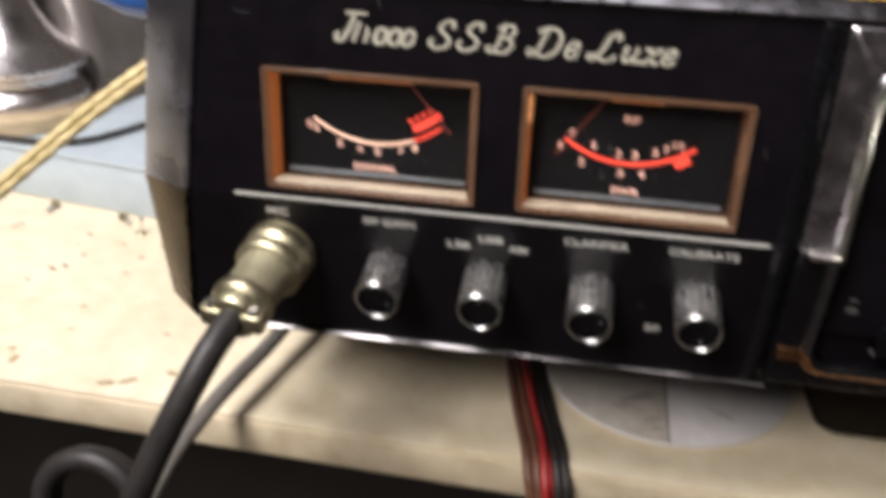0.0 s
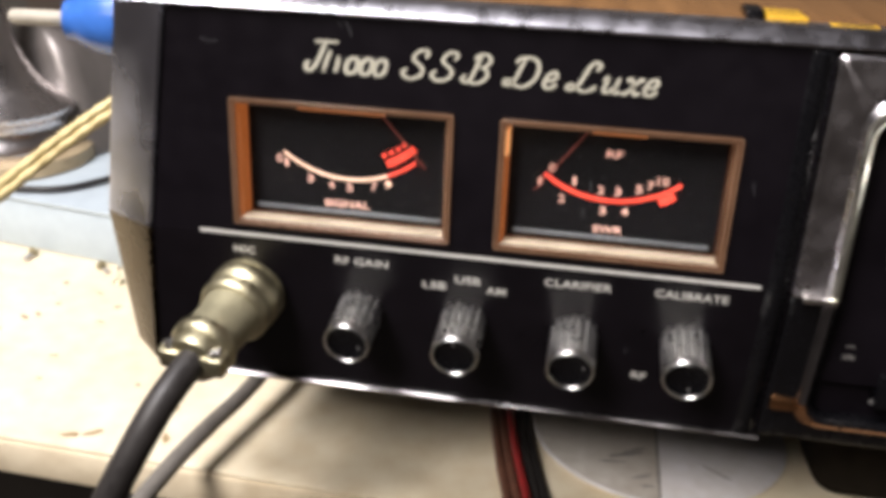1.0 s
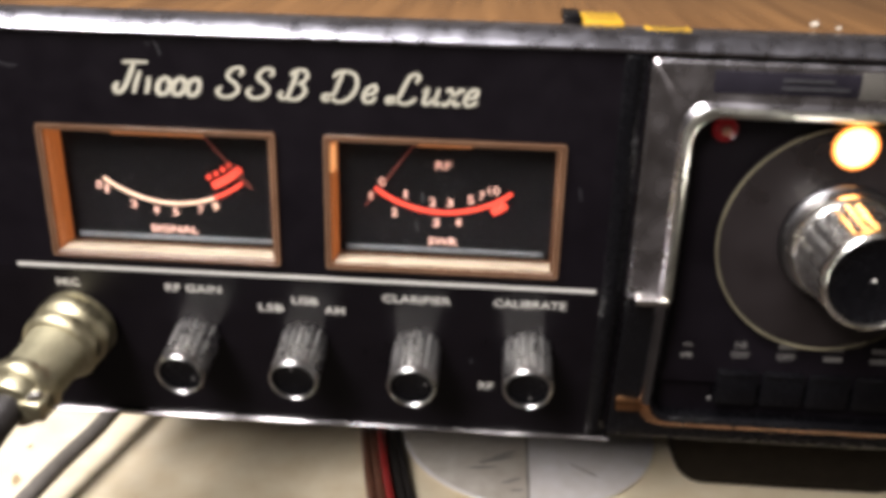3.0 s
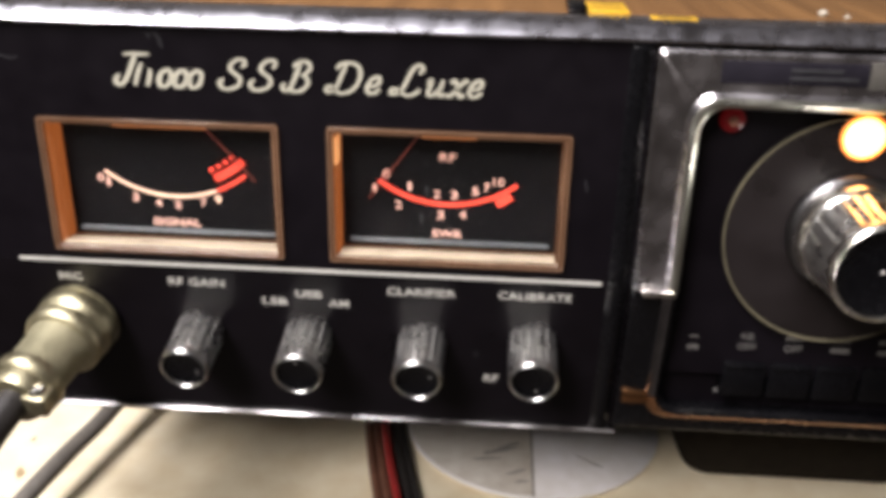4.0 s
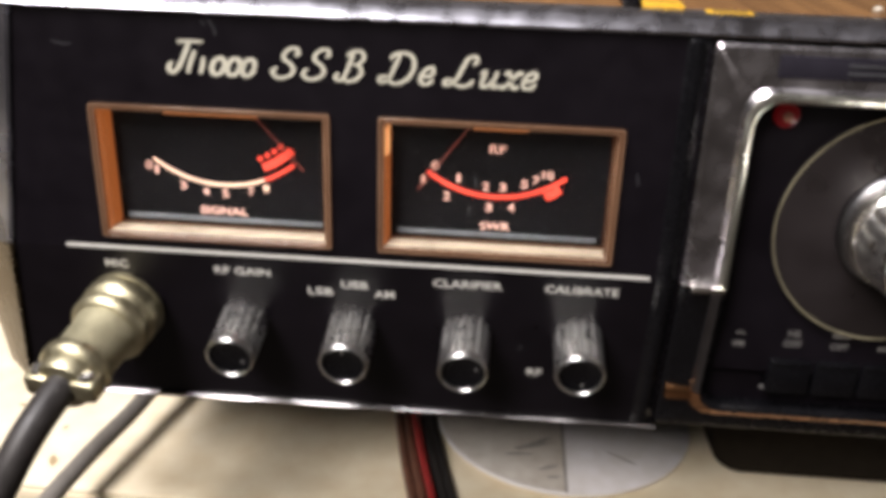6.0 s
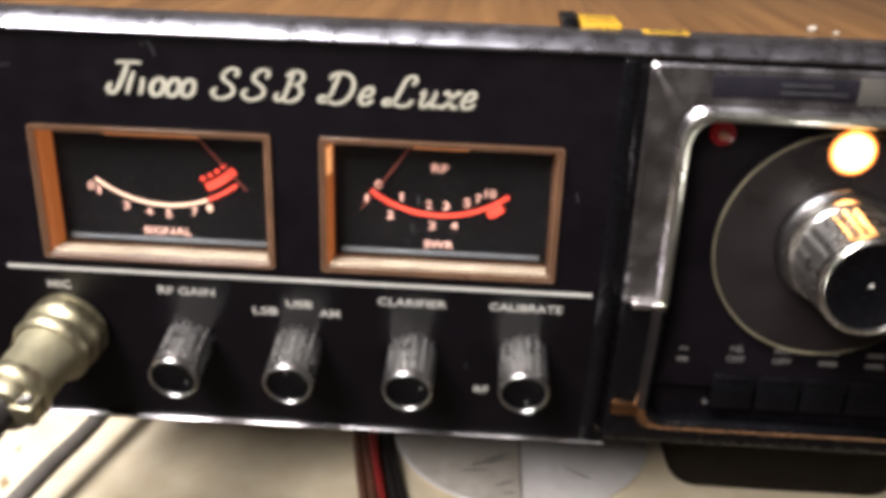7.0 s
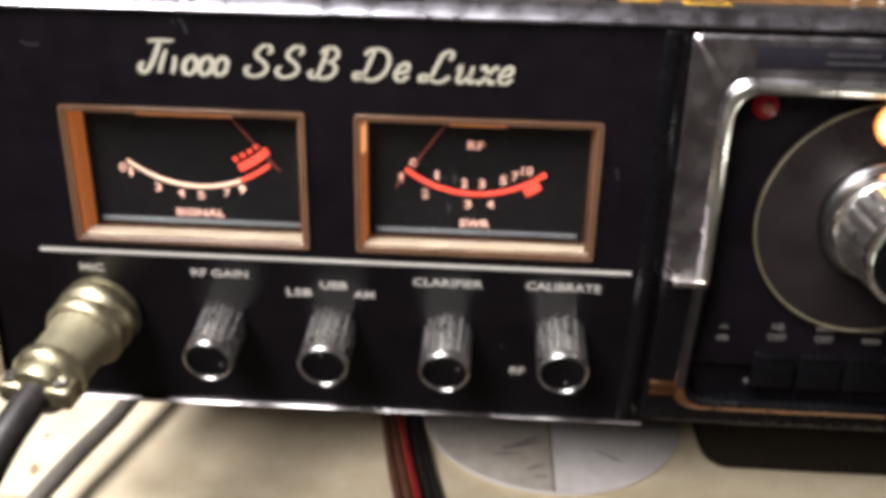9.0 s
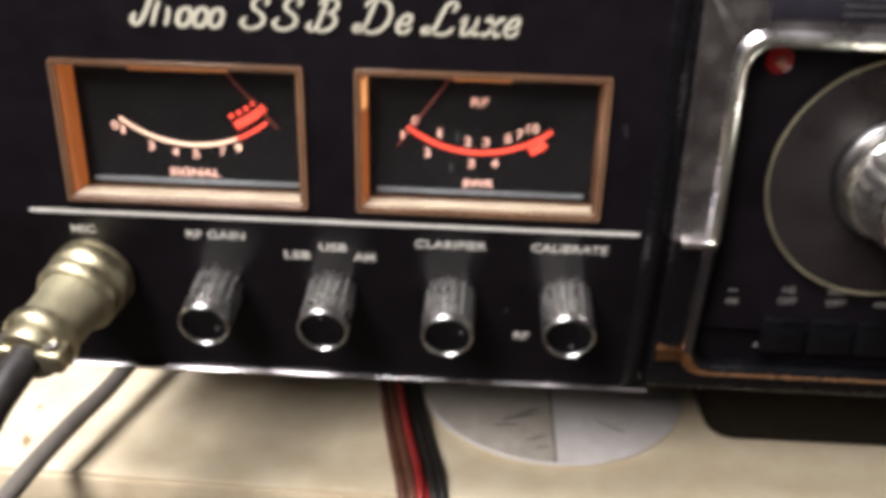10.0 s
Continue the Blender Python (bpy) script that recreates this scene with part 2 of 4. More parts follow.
def smooth_line(points, steps=10):
    """Points in mm joined by a Catmull-Rom curve."""
    p = [Vector(q) for q in points]
    p = [2 * p[0] - p[1]] + p + [2 * p[-1] - p[-2]]
    out = []
    for a, b, c, d in zip(p, p[1:], p[2:], p[3:]):
        for i in range(steps):
            t = i / steps
            out.append(0.5 * (2 * b + (c - a) * t + (2 * a - 5 * b + 4 * c - d) * t ** 2 + (3 * b - a - 3 * c + d) * t ** 3))
    out.append(p[-2])
    return out


def tube(points, radius, seg=12, steps=10, twist=0.0, ridges=0):
    """A round cable through the points, in mm."""
    line = smooth_line(points, steps) if steps > 1 else [Vector(q) for q in points]
    bm = bmesh.new()
    rings = []
    side = None
    for i, q in enumerate(line):
        d = (line[min(i + 1, len(line) - 1)] - line[max(i - 1, 0)]).normalized()
        side = (d.orthogonal() if side is None else side - d * side.dot(d)).normalized()
        other = d.cross(side)
        ring = []
        for k in range(seg):
            a = 2 * math.pi * k / seg
            r = radius * (1 + (0.09 * math.cos(ridges * a + twist * i) if ridges else 0))
            ring.append(bm.verts.new((q + (side * math.cos(a) + other * math.sin(a)) * r) * MM))
        rings.append(ring)
    for a, b in zip(rings, rings[1:]):
        for k in range(seg):
            bm.faces.new((a[k], a[(k + 1) % seg], b[(k + 1) % seg], b[k]))
    bm.faces.new(rings[0])
    bm.faces.new(rings[-1])
    return bm


def round_rect(x0, x1, z0, z1, r, n=7, cuts=(CREASE,)):
    """A closed outline with rounded corners, with a point on each side at each height in cuts."""
    pts = []
    for cx, cz, a0 in ((x1 - r, z1 - r, 0), (x0 + r, z1 - r, 90), (x0 + r, z0 + r, 180), (x1 - r, z0 + r, 270)):
        for i in range(n):
            a = radians(a0 + 90 * i / (n - 1))
            pts.append((cx + r * math.cos(a), cz + r * math.sin(a)))
        if a0 == 90:
            pts += [(x0, c) for c in sorted(cuts, reverse=True)]
        if a0 == 270:
            pts += [(x1, c) for c in sorted(cuts)]
    return pts


def loft(loops, closed=True, cap_last=False):
    """Joins outlines given as (points, y), all in mm, and bends them over the crease of the face."""
    bm = bmesh.new()
    rings = [[bm.verts.new((x * MM, (y + face_y(z)) * MM, (z + LIFT) * MM)) for x, z in pts] for pts, y in loops]
    n = len(rings[0])
    for a, b in zip(rings, rings[1:]):
        for i in range(n if closed else n - 1):
            bm.faces.new((a[i], a[(i + 1) % n], b[(i + 1) % n], b[i]))
    if cap_last:
        bm.faces.new(rings[-1])
    return bm


def cut(bm, z, keep_above):
    """Keeps one side of a level cut, at z mm of the face."""
    geom = bm.verts[:] + bm.edges[:] + bm.faces[:]
    bmesh.ops.bisect_plane(bm, geom=geom, plane_co=(0, 0, (z + LIFT) * MM), plane_no=(0, 0, 1), clear_inner=keep_above, clear_outer=not keep_above, dist=1e-6)
    return bm


def cut_x(bm, x, keep_right):
    """Keeps one side of an upright cut, at x mm."""
    geom = bm.verts[:] + bm.edges[:] + bm.faces[:]
    bmesh.ops.bisect_plane(bm, geom=geom, plane_co=(x * MM, 0, 0), plane_no=(1, 0, 0), clear_inner=keep_right, clear_outer=not keep_right, dist=1e-6)
    return bm


def letters(text, width, height, m, shear=0.0, thick=0.15, bold=0.0):
    """Built-in lettering of that width and height in mm, centred on the pose m and raised by thick."""
    data = bpy.data.curves.new("letters", "FONT")
    data.body, data.shear, data.offset, data.resolution_u = text, shear, bold, 3
    data.extrude = 0.02
    ob = bpy.data.objects.new("letters", data)
    scene.collection.objects.link(ob)
    bpy.context.view_layer.update()
    me = bpy.data.meshes.new_from_object(ob.evaluated_get(bpy.context.evaluated_depsgraph_get()))
    bpy.data.objects.remove(ob)
    bm = bmesh.new()
    bm.from_mesh(me)
    bpy.data.meshes.remove(me)
    xs, ys = [v.co.x for v in bm.verts], [v.co.y for v in bm.verts]
    sx, sy = width / (max(xs) - min(xs)), height / (max(ys) - min(ys))
    cx, cy = (max(xs) + min(xs)) / 2, (max(ys) + min(ys)) / 2
    for v in bm.verts:
        v.co = ((v.co.x - cx) * sx * MM, (v.co.y - cy) * sy * MM, thick * MM if v.co.z > 0 else 0)
    bm.transform(m)
    return bm


def ribbon(points, width, m, thick=0.12):
    """A flat stroke along points (mm) on the pose m."""
    bm = bmesh.new()
    rows = []
    for i, (x, y) in enumerate(points):
        a, b = points[max(i - 1, 0)], points[min(i + 1, len(points) - 1)]
        d = Vector((b[0] - a[0], b[1] - a[1])).normalized()
        w = width[i] if isinstance(width, list) else width
        nx, ny = -d.y * w / 2, d.x * w / 2
        rows.append([bm.verts.new((px * MM, py * MM, pz * MM)) for px, py, pz in ((x + nx, y + ny, 0), (x + nx, y + ny, thick), (x - nx, y - ny, thick), (x - nx, y - ny, 0))])
    for a, b in zip(rows, rows[1:]):
        for k in range(4):
            bm.faces.new((a[k], a[(k + 1) % 4], b[(k + 1) % 4], b[k]))
    bm.faces.new(rows[0])
    bm.faces.new(rows[-1])
    bm.transform(m)
    return bm


def arc(cx, cz, r, a0, a1, n=24):
    return [(cx + r * math.cos(radians(a0 + (a1 - a0) * i / n)), cz + r * math.sin(radians(a0 + (a1 - a0) * i / n))) for i in range(n + 1)]


def structure(name, bm, material, label, category):
    return tagged(part(name, bm, material), label, category, kind="structure")


# ---------------------------------------------------------------- the room and the shelf
structure("floor", box(-1600, 1600, -1600, 600, -820, -800), FLOOR_PAINT, "dark worn workroom floor", "floor")
structure("ceiling", box(-1600, 1600, -1600, 600, 1600, 1620), WALL_PAINT, "dull painted workroom ceiling", "ceiling")
structure("wall_north", box(-1600, 1600, 600, 640, -800, 1600), BACK_WALL, "dark brown painted wall behind the shelf", "wall")
structure("wall_south", box(-1600, 1600, -1640, -1600, -800, 1600), WALL_PAINT, "dull brownish painted wall", "wall")
structure("wall_west", box(-1640, -1600, -1600, 600, -800, 1600), WALL_PAINT, "dull brownish painted wall", "wall")
structure("wall_east", box(1600, 1640, -1600, 600, -800, 1600), WALL_PAINT, "dull brownish painted wall", "wall")

SHELF_TURN = Matrix.Translation((0, 0.037, 0)) @ Matrix.Rotation(radians(-1.6), 4, "Z")
shelf = thing("shelf", (0, 0.3, -0.018), "stained cream laminate shelf board with a worn front edge", "shelf")
part("shelf_top", box(-900, 900, 1.2, 540, -2.4, 0, 0.6, SHELF_TURN), LAMINATE, shelf)
part("shelf_core", box(-899, 899, 0, 539, -18, -2.4, 1.0, SHELF_TURN), BOARD_EDGE, shelf, "cream painted board edge")
for bx in (-620, 620):
    part("bracket", box(bx - 12, bx + 12, 260, 599, -34, -18.1, 1.0), DARK_WOOD, shelf, "dark bracket under the shelf")
    part("bracket_leg", box(bx - 12, bx + 12, 583, 599, -240, -34.1, 1.0), DARK_WOOD, shelf, "dark bracket leg on the wall")

# ---------------------------------------------------------------- the radio
BOTTOM, TOP, RIGHT = 35.0, 159.0, 281.0


def left_of(z):
    """Left border of the black face, mm."""
    return -18 - 10 * (TOP - z) / (TOP - CREASE) if z > CREASE else -28 - 7 * (CREASE - z) / (CREASE - BOTTOM)


def outer_of(z):
    """Left border of the chrome surround, mm."""
    return -39.5 - 9 * (TOP - z) / (TOP - CREASE) if z > CREASE else -48.5 + 0.5 * (CREASE - z) / (CREASE - BOTTOM)


radio = thing("radio", (0.12, 0.12, 0.067), "black and chrome base-station radio with two lit meters", "radio")

METERS = ((0.0, 66.7), (80.1, 146.0))
METER_Z = (94.3, 133.6)


def front_panel():
    xs = [None, METERS[0][0] + 0.8, METERS[0][1] - 0.8, METERS[1][0] + 0.8, METERS[1][1] - 0.8, 165.5]
    zs = [BOTTOM, CREASE, METER_Z[0] + 0.8, METER_Z[1] - 0.8, TOP]
    bm = bmesh.new()
    grid = [[bm.verts.new(((left_of(z) if x is None else x) * MM, face_y(z) * MM, (z + LIFT) * MM)) for x in xs] for z in zs]
    for j in range(4):
        for i in range(5):
            if not (j == 2 and i in (1, 3)):
                bm.faces.new((grid[j][i], grid[j][i + 1], grid[j + 1][i + 1], grid[j + 1][i]))
    made = bmesh.ops.extrude_face_region(bm, geom=bm.faces[:])
    for v in made["geom"]:
        if isinstance(v, bmesh.types.BMVert):
            v.co.y += 2.5 * MM
    return bm


part("front_panel", front_panel(), BLACK_PANEL, radio, "black satin front panel", smooth=False)


def side_trim():
    """The chrome surround at the end of the face, creased like the face."""
    bm = bmesh.new()
    rows = []
    for z in (BOTTOM - 1.5, BOTTOM + 2.5, CREASE - 0.7, CREASE + 0.7, TOP - 3, TOP + 1.5):
        b, c = left_of(z), outer_of(z)
        if z < BOTTOM + 2:
            b, c = b + 4, c + 5
        y = face_y(z)
        prof = ((b, y + 2), (b, y - 0.9), (b - 0.9, y - 1.3), (c + 2.0, y + 8.6), (c + 0.5, y + 9.8), (c, y + 11.0), (c + 1, y + 18), (b, y + 18))
        rows.append([bm.verts.new((x * MM, yy * MM, (z + LIFT) * MM)) for x, yy in prof])
    for a, b in zip(rows, rows[1:]):
        for k in range(8):
            bm.faces.new((a[k], a[(k + 1) % 8], b[(k + 1) % 8], b[k]))
    bm.faces.new(rows[0])
    bm.faces.new(rows[-1])
    return bm


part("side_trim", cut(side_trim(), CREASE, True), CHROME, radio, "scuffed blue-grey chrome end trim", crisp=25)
# below the crease the shelf's tan reflection is painted into the chrome
part("lower_side_trim", cut(side_trim(), CREASE, False), TRIM_BROWN, radio, "chrome end trim, shelf reflection painted in brown", crisp=25)


def strip(profile, x0, x1, waves=0):
    """A long strip of constant section (y, z of the face) between two ends."""
    bm = bmesh.new()
    n = 24
    rows = []
    for i in range(n + 1):
        x = x0 + (x1 - x0) * i / n
        rows.append([bm.verts.new((x * MM, (y + waves * noise.noise(Vector((x * 0.05, y, z)))) * MM, (z + LIFT) * MM)) for y, z in profile])
    k = len(profile)
    for a, b in zip(rows, rows[1:]):
        for i in range(k):
            bm.faces.new((a[i], a[(i + 1) % k], b[(i + 1) % k], b[i]))
    bm.faces.new(rows[0])
    bm.faces.new(rows[-1])
    return bm


part("top_trim", strip(((2, TOP - 0.2), (-1.2, TOP), (-1.4, TOP + 0.8), (1.4, TOP + 3.6), (3.2, TOP + 4.4), (6, TOP + 4.6), (6, TOP - 0.2)), -33.5, RIGHT, 0.12), TRIM_CHROME, radio, "chrome top trim with scratches", crisp=25)
part("top_ledge", strip(((6.1, TOP), (6.1, TOP + 4.2), (15.5, TOP + 4.0), (15.5, TOP)), -39, RIGHT), DARK_CHROME, radio, "dull grey ledge behind the trim")
yb = face_y(BOTTOM)
part("bottom_trim", strip(((yb + 3, BOTTOM + 0.2), (yb - 0.9, BOTTOM + 0.2), (yb - 1.4, BOTTOM - 0.2), (yb - 1.3, BOTTOM - 0.9), (yb + 0.2, BOTTOM - 1.7), (yb + 8, BOTTOM - 1.9), (yb + 8, BOTTOM + 0.2)), -33, 167, 0.14), LIP_CHROME, radio, "thin chrome bottom lip, broken shine painted as dark mottle", crisp=30)


def pillar(x0, x1, out):
    """A low half-round upright bead that follows the crease of the face."""
    bm = bmesh.new()
    rows = []
    for z in (BOTTOM + 0.4, BOTTOM + 1.4, CREASE, TOP - 1.4, TOP - 0.4):
        k = 0.2 if z in (BOTTOM + 0.4, TOP - 0.4) else 1.0
        rows.append([bm.verts.new(((x0 + (x1 - x0) * i / 8) * MM, (face_y(z) + 0.4 - k * out * math.sin(math.pi * i / 8)) * MM, (z + LIFT) * MM)) for i in range(9)])
    for a, b in zip(rows, rows[1:]):
        for i in range(8):
            bm.faces.new((a[i], a[i + 1], b[i + 1], b[i]))
    return bm


part("panel_bead", pillar(158.6, 165.4, 2.0), BLACK_GLOSS, radio, "rounded black bead at the end of the panel")
part("cabinet", box(-39, RIGHT, 15.6, 250, BOTTOM + LIFT + 2.5, TOP + LIFT + 3.8, 1.2), CABINET_BROWN, radio, "brown vinyl cabinet, reflected streaks painted in as grain")
part("chassis", box(-30, RIGHT - 1, 14, 240, BOTTOM + LIFT - 1, BOTTOM + LIFT + 2.4, 0.5), BLACK_GLOSS, radio, "black metal underside")


def meter_frame(x0, x1):
    z0, z1 = METER_Z
    loops = []
    for inset, y, r in ((0, 1.0, 0.8), (0, -0.9, 0.8), (0.5, -1.2, 0.8), (1.0, -1.2, 0.8), (1.3, -0.8, 0.8), (1.5, 0.8, 0.6), (1.9, 9.0, 0.5)):
        loops.append((round_rect(x0 + inset, x1 - inset, z0 + inset, z1 - inset, r, 4, cuts=()), y))
    return loft(loops)


PLATE = 8.2


def meter(x0, x1, name_label):
    m = part("meter", meter_frame(x0, x1), AMBER, radio, name_label, crisp=30)
    z0, z1 = METER_Z
    part("meter_plate", box(x0 + 1, x1 - 1, PLATE + 0.2, PLATE + 1.2, z0 + LIFT + 1, z1 + LIFT - 1), BLACK_METER, m, "black meter scale plate")
    part("meter_lip", box(x0 + 4.5, x1 - 4, PLATE - 0.9, PLATE + 0.1, z0 + LIFT + 3.0, z0 + LIFT + 4.4, 0.3), GREY_EDGE, m, "grey lip under the scale")
    # the ledge's cream tone is room light painted onto the tan acrylic
    part("ledge", box(x0 + 1.7, x1 - 1.7, 0.7, 5.4, z0 + LIFT + 1.3, z0 + LIFT + 2.1, 0.1), LEDGE, m, "lower ledge, painted cream as if lit from above")
    # same acrylic both sides: the bulb light is painted stronger on the left
    part("side_wall", box(x0 + 1.3, x0 + 2.3, 0.7, PLATE + 0.2, z0 + LIFT + 1.7, z1 + LIFT - 1.7, 0.1), LIT_AMBER, m, "amber side wall, bulb light put in as glow")
    part("side_wall", box(x1 - 2.3, x1 - 1.3, 0.7, PLATE + 0.2, z0 + LIFT + 1.7, z1 + LIFT - 1.7, 0.1), AMBER, m, "amber side wall, painted as the dimmer side")
    # bright edges of the frame, painted on as thin glowing lines
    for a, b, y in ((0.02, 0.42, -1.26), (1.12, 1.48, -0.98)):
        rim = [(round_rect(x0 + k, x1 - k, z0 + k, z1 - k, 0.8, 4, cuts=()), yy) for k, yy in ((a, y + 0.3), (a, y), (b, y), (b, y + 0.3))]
        part("edge_highlight", loft(rim), EDGE_HIGHLIGHT, m, "edge highlight painted as a pale line on the frame")
    pane = part("meter_window", box(x0 + 1.42, x1 - 1.42, -0.4, 0.5, z0 + LIFT + 1.42, z1 + LIFT - 1.42), CLEAR, m, "clear acrylic window", smooth=False)
    pane.visible_shadow = False
    return m


def needle(m, px, pz, angle, r0, r1):
    a = radians(angle)
    pts = [(px + r * math.cos(a), pz + r * math.sin(a)) for r in (r0, r1)]
    part("needle", ribbon(pts, 0.38, up(0, 0, -(PLATE - 1.6)), 0.2), NEEDLE, m, "thin dark red needle with a faint added glow")


signal = meter(*METERS[0], "signal meter with a glowing cream and red scale")
flat = up(0, 0, -PLATE)
part("scale_arc", ribbon(arc(34.0, 141.6, 32.9, 231.5, 291, 26), 0.85, flat), GLOW_CREAM, signal, "glowing cream scale arc")
part("red_arc", ribbon(arc(34.0, 141.6, 32.9, 291.5, 308.5, 10), 1.0, flat), GLOW_RED, signal, "glowing red scale arc")
part("red_band", ribbon(arc(34.0, 141.6, 29.4, 293.5, 313, 10), 2.3, flat), GLOW_RED, signal, "glowing red band")
for k in range(4):
    a = radians(294 + 5.2 * k)
    part("red_mark", lathe(((0.75, 0), (0.75, 0.12)), up(34 + 26.6 * math.cos(a), 141.6 + 26.6 * math.sin(a), -PLATE), 12), GLOW_RED, signal)
for text, x, z, glow in (("0", 12.0, 113.6, GLOW_DIM), ("1", 14.2, 112.4, GLOW_DIM), ("3", 21.7, 108.0, GLOW_DIM), ("4", 28.3, 106.5, GLOW_DIM), ("5", 34.1, 106.1, GLOW_DIM), ("7", 41.7, 107.1, GLOW_DIM), ("9", 46.1, 108.2, GLOW_CREAM)):
    part("numeral", letters(text, 1.0 if text == "1" else 1.9, 2.5, up(x, z, -PLATE), 0, 0.12, 0.015), glow, signal)
part("meter_word", letters("SIGNAL", 14.2, 2.3, up(33.3, 100.6, -PLATE), 0, 0.12, 0.015), GLOW_DIM, signal)
needle(signal, 34.0, 141.6, -48.5, 13, 36)

swr = meter(*METERS[1], "power and standing wave meter with a glowing red scale")
part("scale_arc", ribbon(arc(112.6, 141.8, 32.2, 232.5, 307.5, 30), 1.15, flat), GLOW_RED, swr, "glowing red scale arc")
part("red_band", ribbon([(126.6, 110.4), (128.6, 111.4), (130.6, 112.9)], 2.4, flat), GLOW_RED, swr, "glowing red end mark")
for text, x, z in (("0", 95.1, 118.1), ("1", 101.8, 114.7), ("2", 109.6, 112.6), ("3", 114.5, 112.6), ("5", 120.5, 113.9), ("7", 123.7, 115.2), ("10", 127.0, 116.9), ("1", 91.8, 113.7), ("2", 98.6, 109.1), ("3", 110.7, 106.4), ("4", 117.1, 106.7)):
    part("numeral", letters(text, {"1": 0.9, "10": 3.2}.get(text, 1.9), 2.5, up(x, z, -PLATE), 0, 0.12, 0.015), GLOW_DIM, swr)
part("meter_word", letters("RF", 4.6, 2.4, up(112.5, 123.7, -PLATE), 0, 0.12, 0.015), GLOW_DIM, swr)
part("meter_word", letters("SWR", 8.6, 2.3, up(112.8, 100.6, -PLATE), 0, 0.12, 0.015), GLOW_DIM, swr)
needle(swr, 112.9, 141.8, -126.3, 12, 38)
for px, pz in ((106.8, 112.3), (105.3, 103.5)):
    part("tick", ribbon([(px, pz), (px - 0.2, pz + 3.0)], 0.25, flat), GREY_EDGE, swr)

# glowing box added for the bright spot the bulb throws on the wall
part("bulb_glint", box(METERS[1][0] + 1.5, METERS[1][0] + 2.5, 0.6, 5.0, METER_Z[1] + LIFT - 11.0, METER_Z[1] + LIFT - 3.0, 0.3), GLINT, swr, "bulb light on the side wall, added as a glowing patch")

# glowing bars added at the top of the meters for the bulbs' light on the wall
for m, (x0, x1), wide in ((signal, METERS[0], 26.0), (swr, METERS[1], 15.0)):
    mid = (x0 + x1) / 2
    part("top_glow_bar", box(mid - wide / 2, mid + wide / 2, 0.9, 7.5, METER_Z[1] + LIFT - 2.45, METER_Z[1] + LIFT - 1.9, 0.2), ORANGE_GLOW, m, "glowing orange bar added for bulb light on the top wall")

# name over the meters: plain strokes for the maker's name, then the model's words in a round script
LEAN = 0.30


def pen(strokes, x, size, name, label, parent, weight=1.0):
    """Script strokes on a body one high (baseline 0), with a pen that thickens where it goes down."""
    first = None
    for stroke in strokes:
        line = smooth_line([(px + LEAN * py, py, 0) for px, py in stroke], 7)
        pts, widths = [], []
        for k, q in enumerate(line):
            d = line[min(k + 1, len(line) - 1)] - line[max(k - 1, 0)]
            steep = abs(d.y) / max(d.length, 1e-6)
            end = min(1.0, 0.75 + 0.25 * min(k, len(line) - 1 - k) / 4)
            pts.append((x + q.x * size, 142.9 + q.y * size))
            widths.append((0.72 + 0.48 * steep) * end * weight)
        ob = part(name, ribbon(pts, widths, up(0, 0, 0), 0.45), SCRIPT, first or parent, label if first is None else "")
        first = first or ob
    return first


CAP_S = [[(0.10, 0.34), (-0.02, 0.22), (0.10, 0.05), (0.34, 0.0), (0.60, 0.12), (0.64, 0.32), (0.46, 0.50), (0.26, 0.62), (0.22, 0.80), (0.38, 0.97), (0.60, 0.96), (0.66, 0.82), (0.58, 0.74)]]
CAP_B = [[(0.02, 0.26), (-0.06, 0.14), (0.06, 0.02), (0.20, 0.08), (0.26, 0.30), (0.30, 0.62), (0.34, 0.97)], [(0.14, 0.82), (0.30, 0.98), (0.56, 0.98), (0.70, 0.80), (0.60, 0.60), (0.36, 0.54)], [(0.36, 0.54), (0.62, 0.50), (0.76, 0.28), (0.62, 0.06), (0.36, 0.0), (0.24, 0.08)]]
CAP_D = [[(0.36, 0.96), (0.30, 0.60), (0.24, 0.24), (0.10, 0.04), (-0.06, 0.06), (-0.06, 0.20), (0.10, 0.20), (0.30, 0.04), (0.56, 0.0), (0.82, 0.18), (0.92, 0.52), (0.80, 0.86), (0.50, 1.0), (0.20, 0.96), (0.08, 0.80)]]
CAP_L = [[(0.66, 0.72), (0.74, 0.88), (0.60, 1.0), (0.42, 0.90), (0.34, 0.60), (0.26, 0.24), (0.12, 0.06), (-0.06, 0.04), (-0.08, 0.18), (0.08, 0.20), (0.30, 0.06), (0.54, 0.0), (0.74, 0.10), (0.82, 0.22)]]
LOW_E = [[(0.04, 0.24), (0.30, 0.30), (0.36, 0.46), (0.24, 0.56), (0.08, 0.44), (0.02, 0.22), (0.12, 0.04), (0.30, 0.04), (0.44, 0.18)]]
LOW_U = [[(-0.04, 0.40), (0.06, 0.54), (0.08, 0.36), (0.06, 0.14), (0.14, 0.02), (0.28, 0.08), (0.40, 0.28)], [(0.44, 0.54), (0.42, 0.30), (0.42, 0.10), (0.50, 0.02), (0.60, 0.10)]]
LOW_X = [[(0.0, 0.44), (0.09, 0.54), (0.18, 0.44), (0.26, 0.27), (0.34, 0.10), (0.43, 0.01), (0.54, 0.10)], [(0.54, 0.46), (0.45, 0.54), (0.35, 0.42), (0.26, 0.27), (0.16, 0.11), (0.06, 0.01), (-0.04, 0.09)]]
